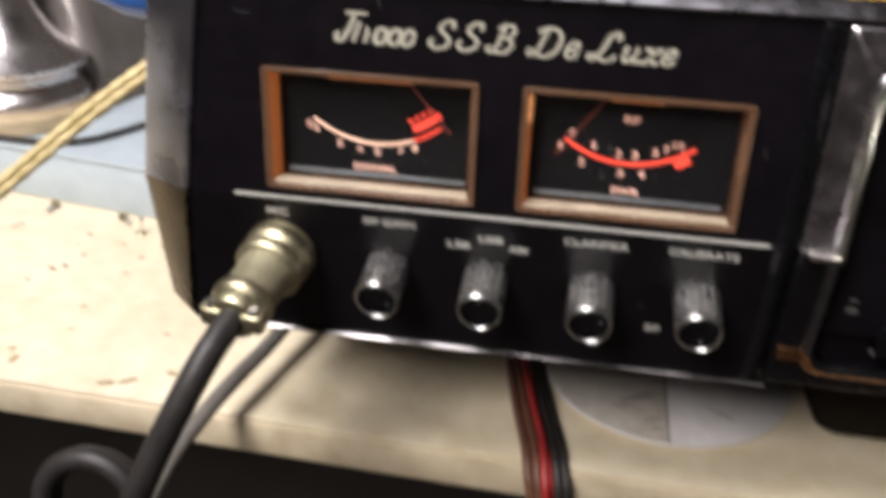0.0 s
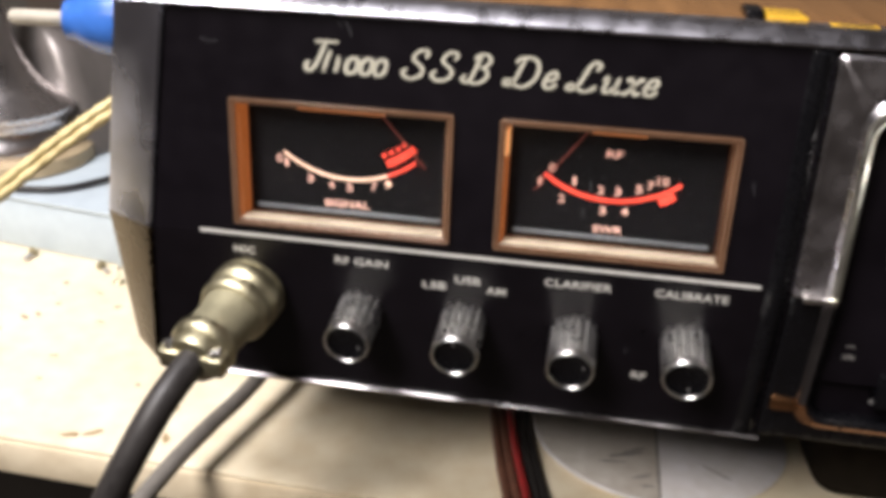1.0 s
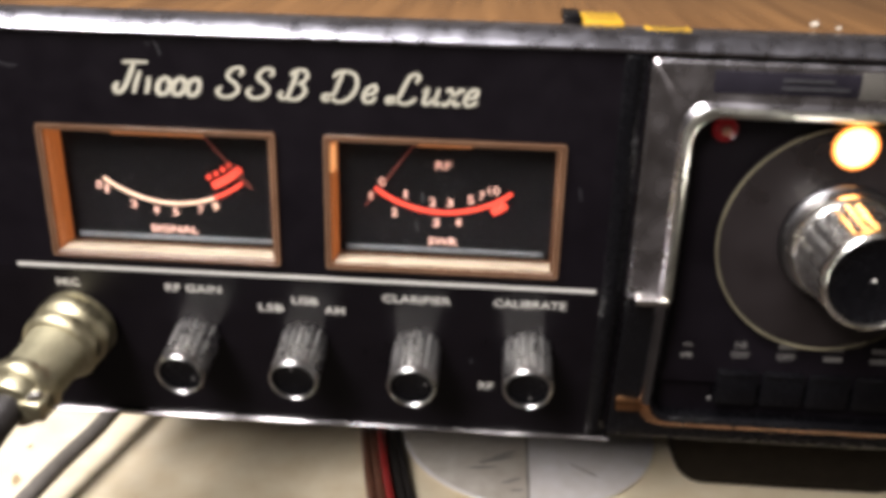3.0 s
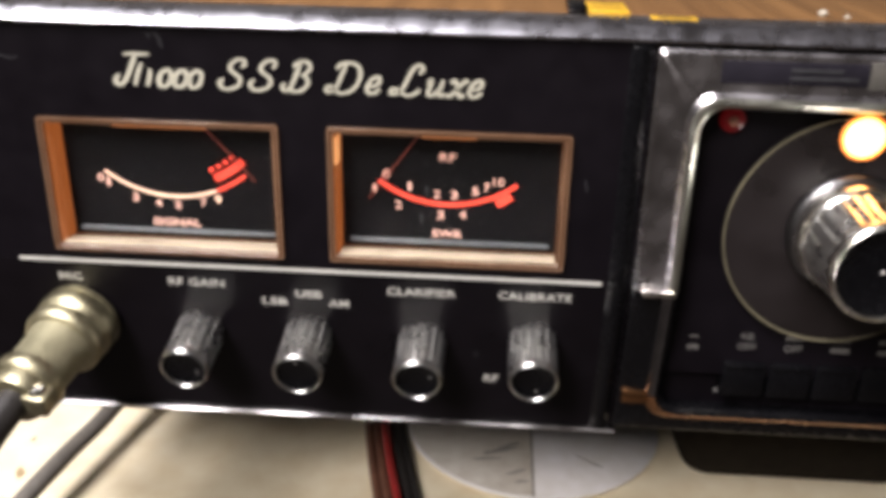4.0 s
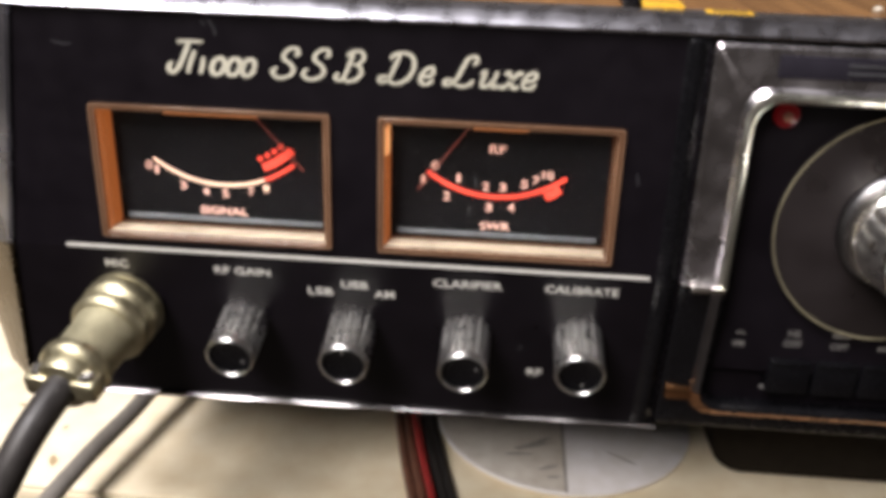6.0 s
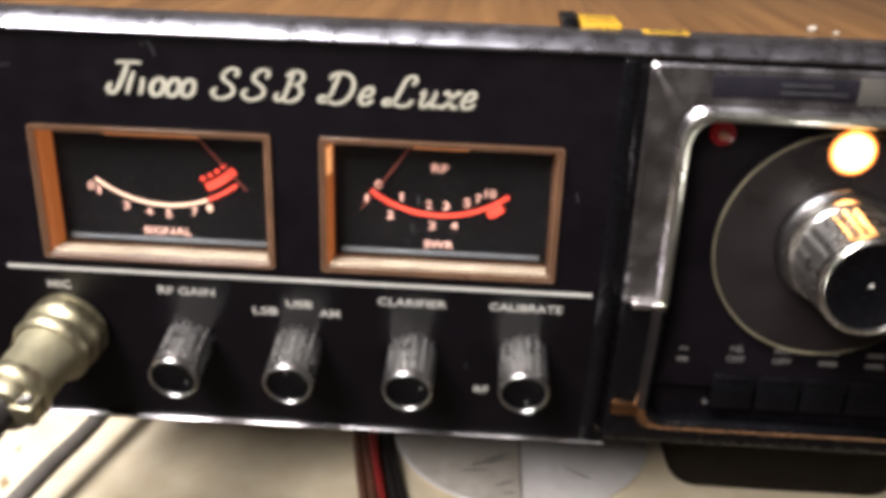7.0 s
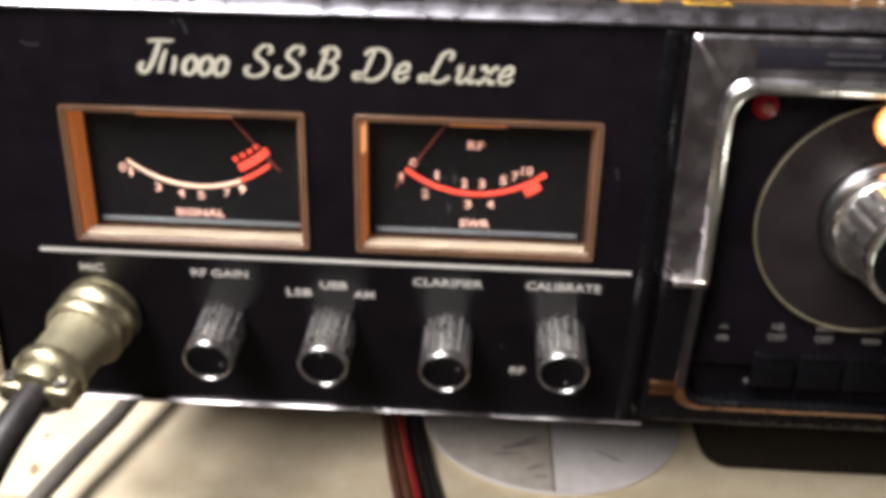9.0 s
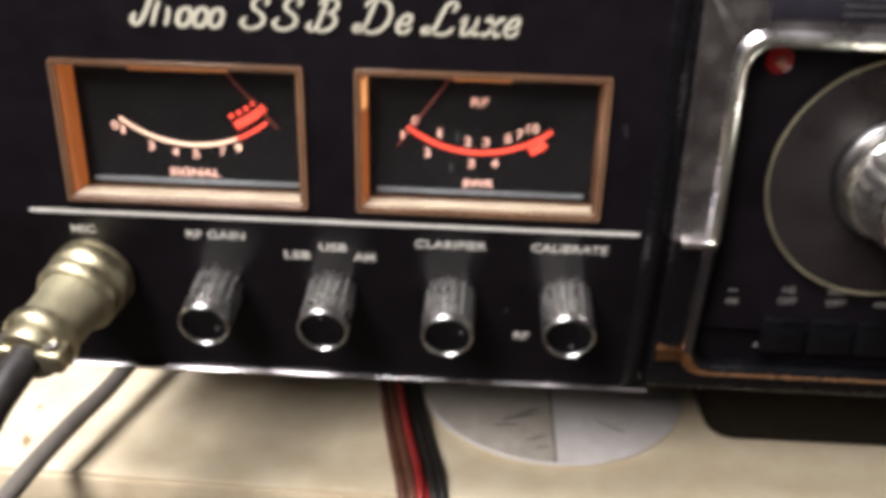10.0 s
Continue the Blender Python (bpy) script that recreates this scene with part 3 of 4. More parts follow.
mark = pen([[(0.02, 0.34), (-0.04, 0.16), (0.10, 0.02), (0.26, 0.16), (0.36, 0.56), (0.42, 1.0)]], 23.4, 8.6, "maker_mark", "plain cream raised strokes and rings", radio, 1.1)
for stroke, at in (([(0.06, 0.98), (0.30, 1.0), (0.84, 1.0)], 23.4), ([(0.66, 0.72), (0.62, 0.40), (0.60, 0.02)], 23.4), ([(0.02, 0.54), (0.06, 0.28), (0.04, 0.02)], 31.6)):
    pen([stroke], at, 8.6, "stroke", "", mark)
for at in (36.2, 40.4, 44.4):
    ring = [(0.20 + 0.19 * math.cos(a), 0.27 + 0.26 * math.sin(a)) for a in [2 * math.pi * k / 10 for k in range(11)]]
    pen([ring], at - 1.6, 8.6, "ring", "", mark, 1.1)
for glyph, at, size in ((CAP_S, 51.3, 8.2), (CAP_S, 59.5, 8.2), (CAP_B, 68.6, 8.1), (CAP_D, 80.6, 8.1), (LOW_E, 90.4, 8.4), (CAP_L, 97.9, 8.1), (LOW_U, 106.4, 8.2), (LOW_X, 112.2, 8.2), (LOW_E, 117.4, 8.2)):
    pen(glyph, at, size, "script_letter", "cream raised script letter", radio, 0.9)

for pts, w in (([(35.0, 157.4), (36.2, 155.6), (36.8, 153.4)], 0.5), ([(33.0, 157.0), (34.0, 155.8)], 0.35), ([(-8.0, 150.0), (-5.0, 149.2), (-3.0, 149.6)], 0.3), ([(150.2, 121.4), (151.0, 118.0)], 0.3), ([(122.0, 62.0), (125.0, 66.4)], 0.3)):
    part("panel_scuff", ribbon(pts, w, up(0, 0, 0.0) if pts[0][1] > CREASE else up(0, 0, -face_y(pts[0][1]) + 0.2), 0.05), SCUFF, radio, "faint grey scuff")
part("divider_line", ribbon([(-12.0, 90.6), (72.0, 90.6), (157.3, 90.6)], 0.95, up(0, 0, 0.02), 0.25), PRINT, radio, "thin silver dividing line")
for text, x, z, w in (("MIC", 2.0, 84.9, 7.0), ("RF GAIN", 39.7, 84.7, 16.6), ("USB", 72.9, 82.2, 7.8), ("LSB", 62.6, 79.2, 7.4), ("AM", 81.6, 79.3, 6.0), ("CLARIFIER", 106.0, 84.7, 20.0), ("CALIBRATE", 138.9, 85.0, 21.0), ("RF", 127.4, 53.5, 4.4)):
    part("control_label", letters(text, w, 2.65, low(x, z, 0.03), 0, 0.1, 0.012), PRINT, radio)


def knob(x, z, turn):
    m = low(x, z, 0.1) @ Matrix.Rotation(radians(turn), 4, "Z")
    k = part("knob", lathe(((7.2, 0), (7.25, 0.6), (7.25, 2.0), (7.2, 9.0), (7.15, 16.2), (7.05, 16.6)), m, 160, 16, 1.15, (-1, 16.3)), KNOB_CHROME, radio, "fluted chrome knob with a black cap", crisp=50)
    part("knob_ring", lathe(((6.7, 16.5), (7.1, 16.7), (7.15, 17.8), (6.9, 18.5), (6.5, 18.8), (6.2, 18.5), (6.1, 17.9)), m, 64, ends=False), RING_CHROME, k, "smooth bright chrome front ring")
    part("knob_cap", lathe(((6.15, 17.4), (6.1, 18.1), (5.8, 18.25), (5.3, 18.0), (4.7, 17.7), (2.5, 17.55), (0.4, 17.5)), m, 48), BLACK_GLOSS, k, "glossy black dished cap")
    part("knob_dot", lathe(((0.5, 17.4), (0.45, 17.95)), m @ Matrix.Translation((0.0, 3.9 * MM, 0)), 12), PRINT_DIM, k, "small pale pointer dot")
    return k


knob(38.9, 67.4, -115)
knob(71.9, 67.4, 5)
knob(106.2, 67.4, -75)
knob(139.2, 69.0, -165)

# ---------------------------------------------------------------- the microphone plug in its socket
MIC = low(2.6, 69.8, 0.0) @ Matrix.Rotation(radians(-7), 4, "Y") @ Matrix.Diagonal((1.12, 1.12, 1.08, 1))
socket = part("mic_socket", lathe(((10.6, 0), (10.6, 1.2), (10.0, 1.6), (8.5, 1.6)), MIC, 48), NICKEL, radio, "nickel microphone socket")
plug = thing("microphone_plug", MIC @ Vector((0, 0, 0.0016)), "tarnished nickel microphone plug screwed into the radio", "plug")
part("coupling_ring", lathe(((9.2, 1.7), (10.4, 2.0), (10.7, 2.8), (10.7, 5.6), (10.3, 6.2), (9.3, 6.8), (9.1, 7.6), (9.9, 8.2), (10.3, 9.0), (10.3, 11.2), (9.8, 12.2), (8.6, 13.0)), MIC, 96, 40, 0.25, (2.7, 5.7)), NICKEL, plug, "knurled nickel coupling ring", crisp=55)
part("barrel", lathe(((8.5, 13.0), (8.4, 14.0), (8.0, 16.0), (7.8, 25.0), (8.0, 26.0)), MIC, 48), NICKEL_MATT, plug, "matt nickel barrel")
part("clamp_ring", lathe(((8.0, 26.0), (8.8, 26.4), (9.0, 27.4), (8.9, 29.6), (8.3, 30.4), (7.4, 31.0), (7.2, 34.0), (6.6, 35.0), (4.6, 35.2)), MIC, 48), NICKEL, plug, "shiny cable clamp")
for sx in (-1, 1):
    ear = part("clamp_ear", box(-3.4, 3.4, -3.0, 3.0, 30.2, 36.5, 1.2, MIC @ Matrix.Translation((sx * 6.0 * MM, 0, 0))), NICKEL, plug, "clamp ear")
    part("clamp_screw", lathe(((2.2, 0), (2.2, 1.0), (1.6, 1.7), (0.4, 1.9)), MIC @ Matrix.Translation((sx * 6.2 * MM, 2.6 * MM, 33.4 * MM)) @ Matrix.Rotation(radians(-90), 4, "X"), 20), BRIGHT_CHROME, ear, "bright clamp screw")


def along(out, dx=0.0, dz=0.0):
    p = MIC @ Vector((dx * MM, dz * MM, out * MM))
    return tuple(p / MM)


cable = thing("microphone_cable", Vector(along(34)) * MM, "thick black rubber microphone cable hanging over the shelf edge", "cable")
part("cable_sleeve", tube([along(28), along(36), (-5.5, -46.0, 88.5), (-10.5, -53.0, 78.0), (-18.0, -57.5, 62.0), (-28.5, -60.0, 38.0), (-44.0, -60.0, 0.0), (-58.0, -52.0, -40.0), (-72.0, -36.0, -70.0)], 4.6, 16), RUBBER, cable)

# ---------------------------------------------------------------- the channel bay of the radio
BAY = (166.0, 279.0, 37.0, 157.6)


def bay_loops():
    x0, x1, z0, z1 = BAY
    out = []
    for ix, it, ib, y, r in ((0, 0, 0, 3.0, 1.5), (0, 0, 0, -0.8, 1.5), (0.9, 0.9, 0.9, -1.6, 1.5), (8.5, 10.5, 6.0, -2.2, 7.5), (9.6, 11.6, 7.2, -3.6, 8.0), (10.8, 12.8, 8.4, -4.2, 8.0), (12.0, 14.0, 9.6, -3.6, 7.0), (12.8, 14.8, 10.4, -1.5, 6.5), (13.2, 15.2, 10.8, 5.5, 6.0)):
        out.append((round_rect(x0 + ix, x1 - ix, z0 + ib, z1 - it, r), y))
    return out


bay = part("channel_bay", cut(loft(bay_loops()[:5]), CREASE, True), DARK_CHROME, radio, "dull chrome surround of the channel selector", crisp=30)
part("bay_rim", cut(loft(bay_loops()[4:]), CREASE, True), RIM_CHROME, bay, "bright rounded chrome rim", crisp=50)
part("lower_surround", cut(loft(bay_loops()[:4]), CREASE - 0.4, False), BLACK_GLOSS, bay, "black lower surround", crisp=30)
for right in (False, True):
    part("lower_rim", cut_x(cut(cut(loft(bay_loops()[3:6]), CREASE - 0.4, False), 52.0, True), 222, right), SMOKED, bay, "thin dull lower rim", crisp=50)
# warm light mirrored in the dark rim, painted here as copper
part("bottom_rim", cut(loft(bay_loops()[3:6]), 52.0, False), COPPER, bay, "bottom rim with a warm reflection painted copper", crisp=50)
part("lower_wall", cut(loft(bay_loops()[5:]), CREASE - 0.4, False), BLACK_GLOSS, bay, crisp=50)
part("bay_joint", box(168.2, 177.8, -4.6, -1.0, CREASE + LIFT - 0.9, CREASE + LIFT + 0.9, 0.4), BRIGHT_CHROME, bay, "bright joint in the surround")
part("bay_corner", box(167.2, 175.6, face_y(50) - 3.2, face_y(50), 48.6 + LIFT, 53.4 + LIFT, 0.8), COPPER, bay, "copper-coloured worn corner")
part("bay_back", box(177.5, 267.5, 5.6, 7.0, 60 + LIFT, 144.5 + LIFT), BLACK_PANEL, bay, "black channel panel", smooth=False)
part("bay_floor", box(177.5, 267.5, 9.5, 11.0, 45 + LIFT, 60 + LIFT), BLACK_PANEL, bay, smooth=False)
# mirrored shapes in the chrome surround, painted on as fixed dark and pale strips
part("bay_reflection", box(182.0, 218.5, -2.4, -1.75, 149.6 + LIFT, 155.4 + LIFT, 0.1), REFLECTION_STRIP, bay, "dark reflection painted as a strip on the surround")
part("bay_reflection", box(218.7, 240.0, -2.35, -1.75, 149.0 + LIFT, 156.0 + LIFT, 0.1), PALE_PATCH, bay, "pale reflection painted as a patch on the surround")
# grey streaks inside the painted reflection
for row in range(2):
    part("reflection_streak", box(199, 216.0 - row * 4, -2.7, -2.35, 151.0 + row * 2.0 + LIFT, 151.9 + row * 2.0 + LIFT), SCUFF, bay, "grey bar without readable text")

FACE = -5.5
lens = part("red_indicator", lathe(((3.4, 0), (3.4, 0.8), (3.0, 1.6), (1.6, 2.2), (0.3, 2.3)), up(188.2, 138.2, FACE), 28), RED_LENS, radio, "red indicator lens")
part("lens_core", lathe(((1.5, 2.1), (1.4, 2.5), (0.2, 2.6)), up(188.2, 138.2, FACE), 20), BROWN_WIRE, lens, "dark middle of the lens")
dial = part("channel_dial", lathe(((33.4, 0), (33.4, 1.6), (32.7, 1.9), (16.0, 2.3), (14.0, 2.3)), up(223.5, 107.2, FACE), 96), DIAL_DARK, radio, "smoked round channel dial")
part("dial_rim", lathe(((33.3, 1.4), (33.6, 1.6), (33.5, 2.1), (33.1, 2.2), (32.9, 1.8)), up(223.5, 107.2, FACE), 96), DIAL_RIM, dial, "pale edge of the dial")
lamp = part("channel_lamp", lathe(((5.3, 0), (5.3, 0.5), (4.8, 1.0), (2.4, 1.5), (0.3, 1.6)), up(222.6, 135.2, FACE + 2.2), 32), LAMP_LENS, dial, "lit orange channel window")
# the lamp's orange halo, built as a glowing ring
part("lamp_halo", lathe(((5.35, 0), (6.3, 0), (6.3, 0.3), (5.9, 0.6), (5.4, 0.7), (5.35, 0.2)), up(222.6, 135.2, FACE + 2.2), 32), LAMP_HALO, radio, "orange halo of the lamp, added as a glowing ring")
BIG = up(223.3, 108.2, FACE + 2.0)
big = part("channel_knob", lathe(((14.4, 9.0), (14.3, 9.4), (13.4, 25.0), (13.3, 25.4)), BIG, 144, 22, 0.5, (9.2, 25.1)), KNOB_CHROME, radio, "large fluted chrome channel knob", crisp=50)
part("knob_skirt", lathe(((16.9, 0), (17.0, 1.2), (16.7, 2.2), (16.0, 2.9), (15.3, 3.1)), BIG, 96), SMOKED, big, "smoky chrome skirt")
part("knob_collar", lathe(((15.3, 3.0), (15.8, 4.0), (15.7, 6.4), (15.2, 8.2), (14.3, 9.2)), BIG, 96), BRIGHT_CHROME, big, "smooth bright chrome collar")
part("knob_ring", lathe(((12.9, 25.2), (13.4, 25.5), (13.5, 27.0), (13.1, 28.0), (12.5, 28.4), (11.9, 28.0), (11.7, 27.2)), BIG, 96, ends=False), BRIGHT_CHROME, big, "bright chrome front ring")
part("knob_cap", lathe(((11.8, 26.6), (11.7, 27.4), (11.2, 27.5), (10.4, 27.2), (9.8, 26.9), (5.0, 26.7), (0.6, 26.6)), BIG, 64), BLACK_GLOSS, big, "glossy black cap")
part("knob_dot", lathe(((0.5, 26.6), (0.4, 27.0)), BIG, 12), PRINT, big)

for k in range(5):
    x0 = 196.4 + 13.5 * k
    key = part("push_key", box(x0, x0 + 12.6, 4.2, 10.5, 53.0 + LIFT, 64.6 + LIFT, 0.8), BLACK_GLOSS, radio, "black push key")
    part("key_ridge", box(x0 + 0.8, x0 + 11.4, 3.7, 4.4, 63.2 + LIFT, 64.0 + LIFT, 0.3), BLACK_GLOSS, key)
for k, (top, bottom) in enumerate((("NB", "OFF"), ("", "OFF"), ("", ""), ("", ""))):
    x = 202.2 + 13.5 * k
    for word, z in ((top, 73.2), (bottom, 69.8)):
        if word:
            part("key_label", letters(word, 1.75 * len(word), 2.2, up(x, z, FACE + 0.1), 0, 0.1, 0.012), PRINT_DIM, radio)
        else:
            part("key_label", box(x - 2.6, x + 2.6, 5.2, 5.5, z + LIFT - 0.7, z + LIFT + 0.7), PRINT_DIM, radio, "grey bar without readable text", smooth=False)
part("key_label", ribbon(arc(186.6, 70.6, 2.0, 50, 130, 8), 0.6, up(0, 0, FACE + 0.05)), PRINT_DIM, radio, "small white bell-like sign")
part("key_label", ribbon([(185.0, 68.6), (186.6, 69.2), (188.2, 68.6)], 1.5, up(0, 0, FACE + 0.05)), PRINT_DIM, radio)
part("white_pip", lathe(((0.6, 0), (0.5, 0.5)), up(192.6, 60.0, FACE + 9), 12), PRINT_DIM, radio)

# ---------------------------------------------------------------- on the cabinet top
CAB = TOP + LIFT + 4.0


def tag(x0, x1, y0, y1, z, tilt):
    t = thing("yellow_reflection_tag", ((x0 + x1) / 2 * MM, (y0 + y1) / 2 * MM, z * MM), "far yellow label's reflection, built as a tag on the radio", "tag", "tags on the radio")
    part("tag_sheet", box(x0, x1, y0, y1, z, z + 0.9, 0.2), YELLOW, t)
    for row in range(2):
        yy = y0 + (y1 - y0) * (0.3 + 0.4 * row)
        part("tag_print", box(x0 + 1.5, x1 - 1.5, yy - 0.5, yy + 0.5, z + 0.88, z + 1.0), DARK_WOOD, t, "unreadable dark bar", smooth=False)
    return t


# far labels mirrored in the glossy top, built as tags fitted to the view
tag(149.0, 160.0, 16.2, 34.0, CAB - 0.2, 0)
tag(165.0, 177.0, 8.4, 15.0, CAB - 0.6, 0)
clip = thing("dark_reflection_clip", (0.146, 0.023, CAB * MM), "dark part of the yellow reflection, built as a clip", "clip")
part("clip_body", box(143.4, 148.6, 16.4, 30.0, CAB - 0.2, CAB + 2.2, 0.6), BLACK_GLOSS, clip)
for x, y, r in ((27, 60, 1.6), (30, 57, 1.0), (214, 27, 1.3), (219, 22, 0.9), (70, 90, 0.8)):
    c = thing("crumb", (x * MM, y * MM, (CAB - 0.2) * MM), "pale crumb of debris on the cabinet top", "crumb", "crumbs")
    bm = bmesh.new()
    bmesh.ops.create_icosphere(bm, subdivisions=2, radius=r * MM)
    for v in bm.verts:
        v.co *= 1 + 0.35 * noise.noise(v.co * 1500)
        v.co.z *= 0.7
    bm.transform(Matrix.Translation((x * MM, y * MM, (CAB - 0.3 + 0.55 * r) * MM)))
    part("crumb_body", bm, CRUMB, c)

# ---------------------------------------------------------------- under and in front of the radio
# near-black block added where the shelf only lies in the radio's shade
block = thing("support_block", (0.25, 0.19, 0), "dark block standing in for shade, also propping the radio", "block")
part("block_body", box(206, 300, 73, 230, 0, BOTTOM + LIFT - 1.1, 12.0, None, 5), MATT_DARK, block)
prop = thing("support_block", (0.03, 0.2, 0), "dark wooden block propping up the radio", "block")
part("block_body", box(-10, 70, 170, 230, 0, BOTTOM + LIFT - 1.1, 1.5), DARK_WOOD, prop)

disc = thing("white_disc", (0.147, 0.113, 0), "scuffed round white plastic disc lying on the shelf", "disc")
part("disc_body", lathe(((50.0, 0), (50.0, 1.3), (55.2, 1.7), (55.5, 2.0), (55.5, 2.7), (55.1, 3.0), (0.5, 3.0)), Matrix.Translation((0.147, 0.1135, 0)), 96), WHITE_DISC, disc)
half = bmesh.new()
rim = [half.verts.new(((147 + 54.2 * math.cos(radians(a))) * MM, (113.5 + 54.2 * math.sin(radians(a))) * MM, 3.06 * MM)) for a in range(90, 271, 6)]
half.faces.new(rim)
part("worn_half", half, WORN_HALF, disc, "browned and scuffed half of the disc", smooth=False)
part("disc_seam", box(146.0, 147.2, 58.8, 150, 2.9, 3.25), SMUDGE, disc, "dark seam across the disc", smooth=False)
for x, y, w, h, a in ((133, 88, 17, 2.6, 20), (128, 82, 12, 1.4, 8), (140, 74, 9, 1.8, 25), (137, 92, 12, 1.8, 30), (170, 84, 15, 1.0, -35), (142, 68, 6, 1.2, 15)):
    bm = bmesh.new()
    bmesh.ops.create_circle(bm, cap_ends=True, segments=18, radius=1)
    for v in bm.verts:
        wob = 1 + 0.5 * noise.noise(Vector((v.co.x * 2 + x, v.co.y * 2, y)))
        v.co = (v.co.x * w / 2 * MM * wob, v.co.y * h / 2 * MM * wob, 0)
    bm.transform(Matrix.Translation((x * MM, y * MM, 3.12 * MM)) @ Matrix.Rotation(radians(a), 4, "Z"))
    part("scuff", bm, SMUDGE, disc, smooth=False)

disc.location.y -= 0.0035

loom = thing("wire_loom", (0.09, 0.06, 0.002), "red, brown and black power wires lying over the shelf edge", "wires")
for dx, r, lift, mat, nm in ((-7.0, 2.1, 0, BROWN_WIRE, "brown wire"), (-3.4, 2.0, 0.6, BROWN_WIRE, "brown wire"), (-0.4, 1.7, 3.4, RED_WIRE, "red wire"), (1.2, 1.8, 0, RED_WIRE, "red wire"), (4.2, 2.0, 0.8, RUBBER, "black wire"), (7.4, 1.9, 0, RUBBER, "black wire")):
    h = r + lift + 0.1
    part("wire", tube([(74 + dx * 0.7, 172, 20 + h), (77 + dx * 0.8, 142, 4 + h), (81 + dx, 112, h), (84.5 + dx, 90, h + 0.8), (90 + dx * 1.05, 65, h), (95.5 + dx * 1.05, 42, h), (98 + dx * 1.05, 33 - h, -3), (100 + dx, 30 - h, -14), (104 + dx, 29 - h, -50), (108 + dx, 29 - h, -110)], r, 10), mat, loom, nm)

lead = thing("grey_lead", (-0.02, 0.02, 0.01), "grey rubber lead coming from under the radio over the shelf edge", "cable")
part("lead_sleeve", tube([(-14, 215, 66), (-19, 170, 42), (-24, 125, 23), (-30, 78, 17), (-36, 45, 16), (-40.5, 16, 14.5), (-45, -10, 8), (-51, -32, -16), (-58, -46, -90)], 3.5, 12), GREY_RUBBER, lead)

coil = thing("coiled_cord", (-0.086, 0.0, -0.05), "loop of dark grey rubber cord hanging below the shelf edge", "cord")
for k in range(2):
    turn = [(-84 + 21 * math.cos(a), -1 + 5 * k + 4 * math.sin(a), -24 - 3 * k + 21 * math.sin(a)) for a in [2 * math.pi * i / 24 for i in range(25)]]
    part("cord_loop", tube(turn, 4.6, 14, 2), RUBBER, coil)
part("cord_tail", tube([(-63, -2, -26), (-66, -20, -45), (-72, -34, -68), (-80, -38, -120)], 4.4, 12), RUBBER, coil)

# stains on the shelf
rng = random.Random(4)
for k in range(46):
    x, y = rng.uniform(-240, -52), rng.uniform(44, 200)
    if k < 2:
        x, y = ((-100, 49), (-92, 52))[k]
    w, h = rng.uniform(2.0, 7.0), rng.uniform(1.0, 3.4)
    if k < 2:
        w, h = 9, 3.4
    bm = bmesh.new()
    bmesh.ops.create_circle(bm, cap_ends=True, segments=14, radius=1)
    for v in bm.verts:
        wob = 1 + 0.6 * noise.noise(Vector((v.co.x * 1.5 + k, v.co.y * 1.5, k * 0.7)))
        v.co = (v.co.x * w / 2 * MM * wob, v.co.y * h / 2 * MM * wob, 0)
    bm.transform(Matrix.Translation((x * MM, y * MM, 0.08 * MM)) @ Matrix.Rotation(rng.uniform(0, 3), 4, "Z"))
    part("stain", bm, STAIN, shelf, smooth=False)

# ---------------------------------------------------------------- behind, beside the radio
BOXTURN = Matrix.Translation((-0.16, 0.214, 0)) @ Matrix.Rotation(radians(-9), 4, "Z")
blue_box = thing("blue_box", (-0.22, 0.27, 0), "low pale blue painted metal box on the shelf", "box")
part("box_body", box(-330, 110, 0, 330, 0.2, 31, 1.6, BOXTURN), BLUE_PAINT, blue_box)
part("box_lid", box(-331, 111, -1.0, 331, 31, 34, 1.0, BOXTURN), BLUE_PAINT, blue_box, "pale blue lid")
for x in (-105, -62, -12, 24):
    s = thing("loose_screw", BOXTURN @ Vector((x * MM, -0.009, 0.001)), "small loose metal screw on the shelf", "screw", "loose screws")
    part("screw_shank", lathe(((1.3, 0), (1.3, 9)), BOXTURN @ Matrix.Translation((x * MM, -0.009, 0.0022)) @ Matrix.Rotation(radians(70 + x), 4, "Z") @ Matrix.Rotation(radians(88), 4, "X"), 14), DARK_CHROME, s)
    part("screw_head", lathe(((3.0, 0), (3.0, 1.0), (1.5, 2.2), (0.4, 2.4)), BOXTURN @ Matrix.Translation((x * MM, -0.009, 0.003)) @ Matrix.Rotation(radians(70 + x), 4, "Z") @ Matrix.Rotation(radians(-80), 4, "X"), 20), NICKEL, s)

for x, y, lean in ((-155, 193, 8), (-134, 183, -10)):
    m = Matrix.Translation((x * MM, y * MM, 0.0001)) @ Matrix.Rotation(radians(lean), 4, "Y")
    s = thing("loose_screw", m.translation, "small bright screw standing on its head", "screw", "loose screws")
    part("screw_head", lathe(((3.2, 0), (3.3, 0.6), (2.4, 1.8), (1.5, 2.2)), m, 20), NICKEL, s)
    part("screw_shank", lathe(((1.4, 2.0), (1.4, 10.5), (0.9, 11.5)), m, 14), BRIGHT_CHROME, s)

STAND = Matrix.Translation((-0.290, 0.292, 0.0345))
stand = thing("chrome_stand", STAND @ Vector((0, 0, 0)), "bell-shaped chrome stand on a tan base", "stand")
part("stand_base", lathe(((60, 0), (61, 1), (60, 9), (57, 11), (20, 11)), STAND, 72), TAN, stand, "tan round base")
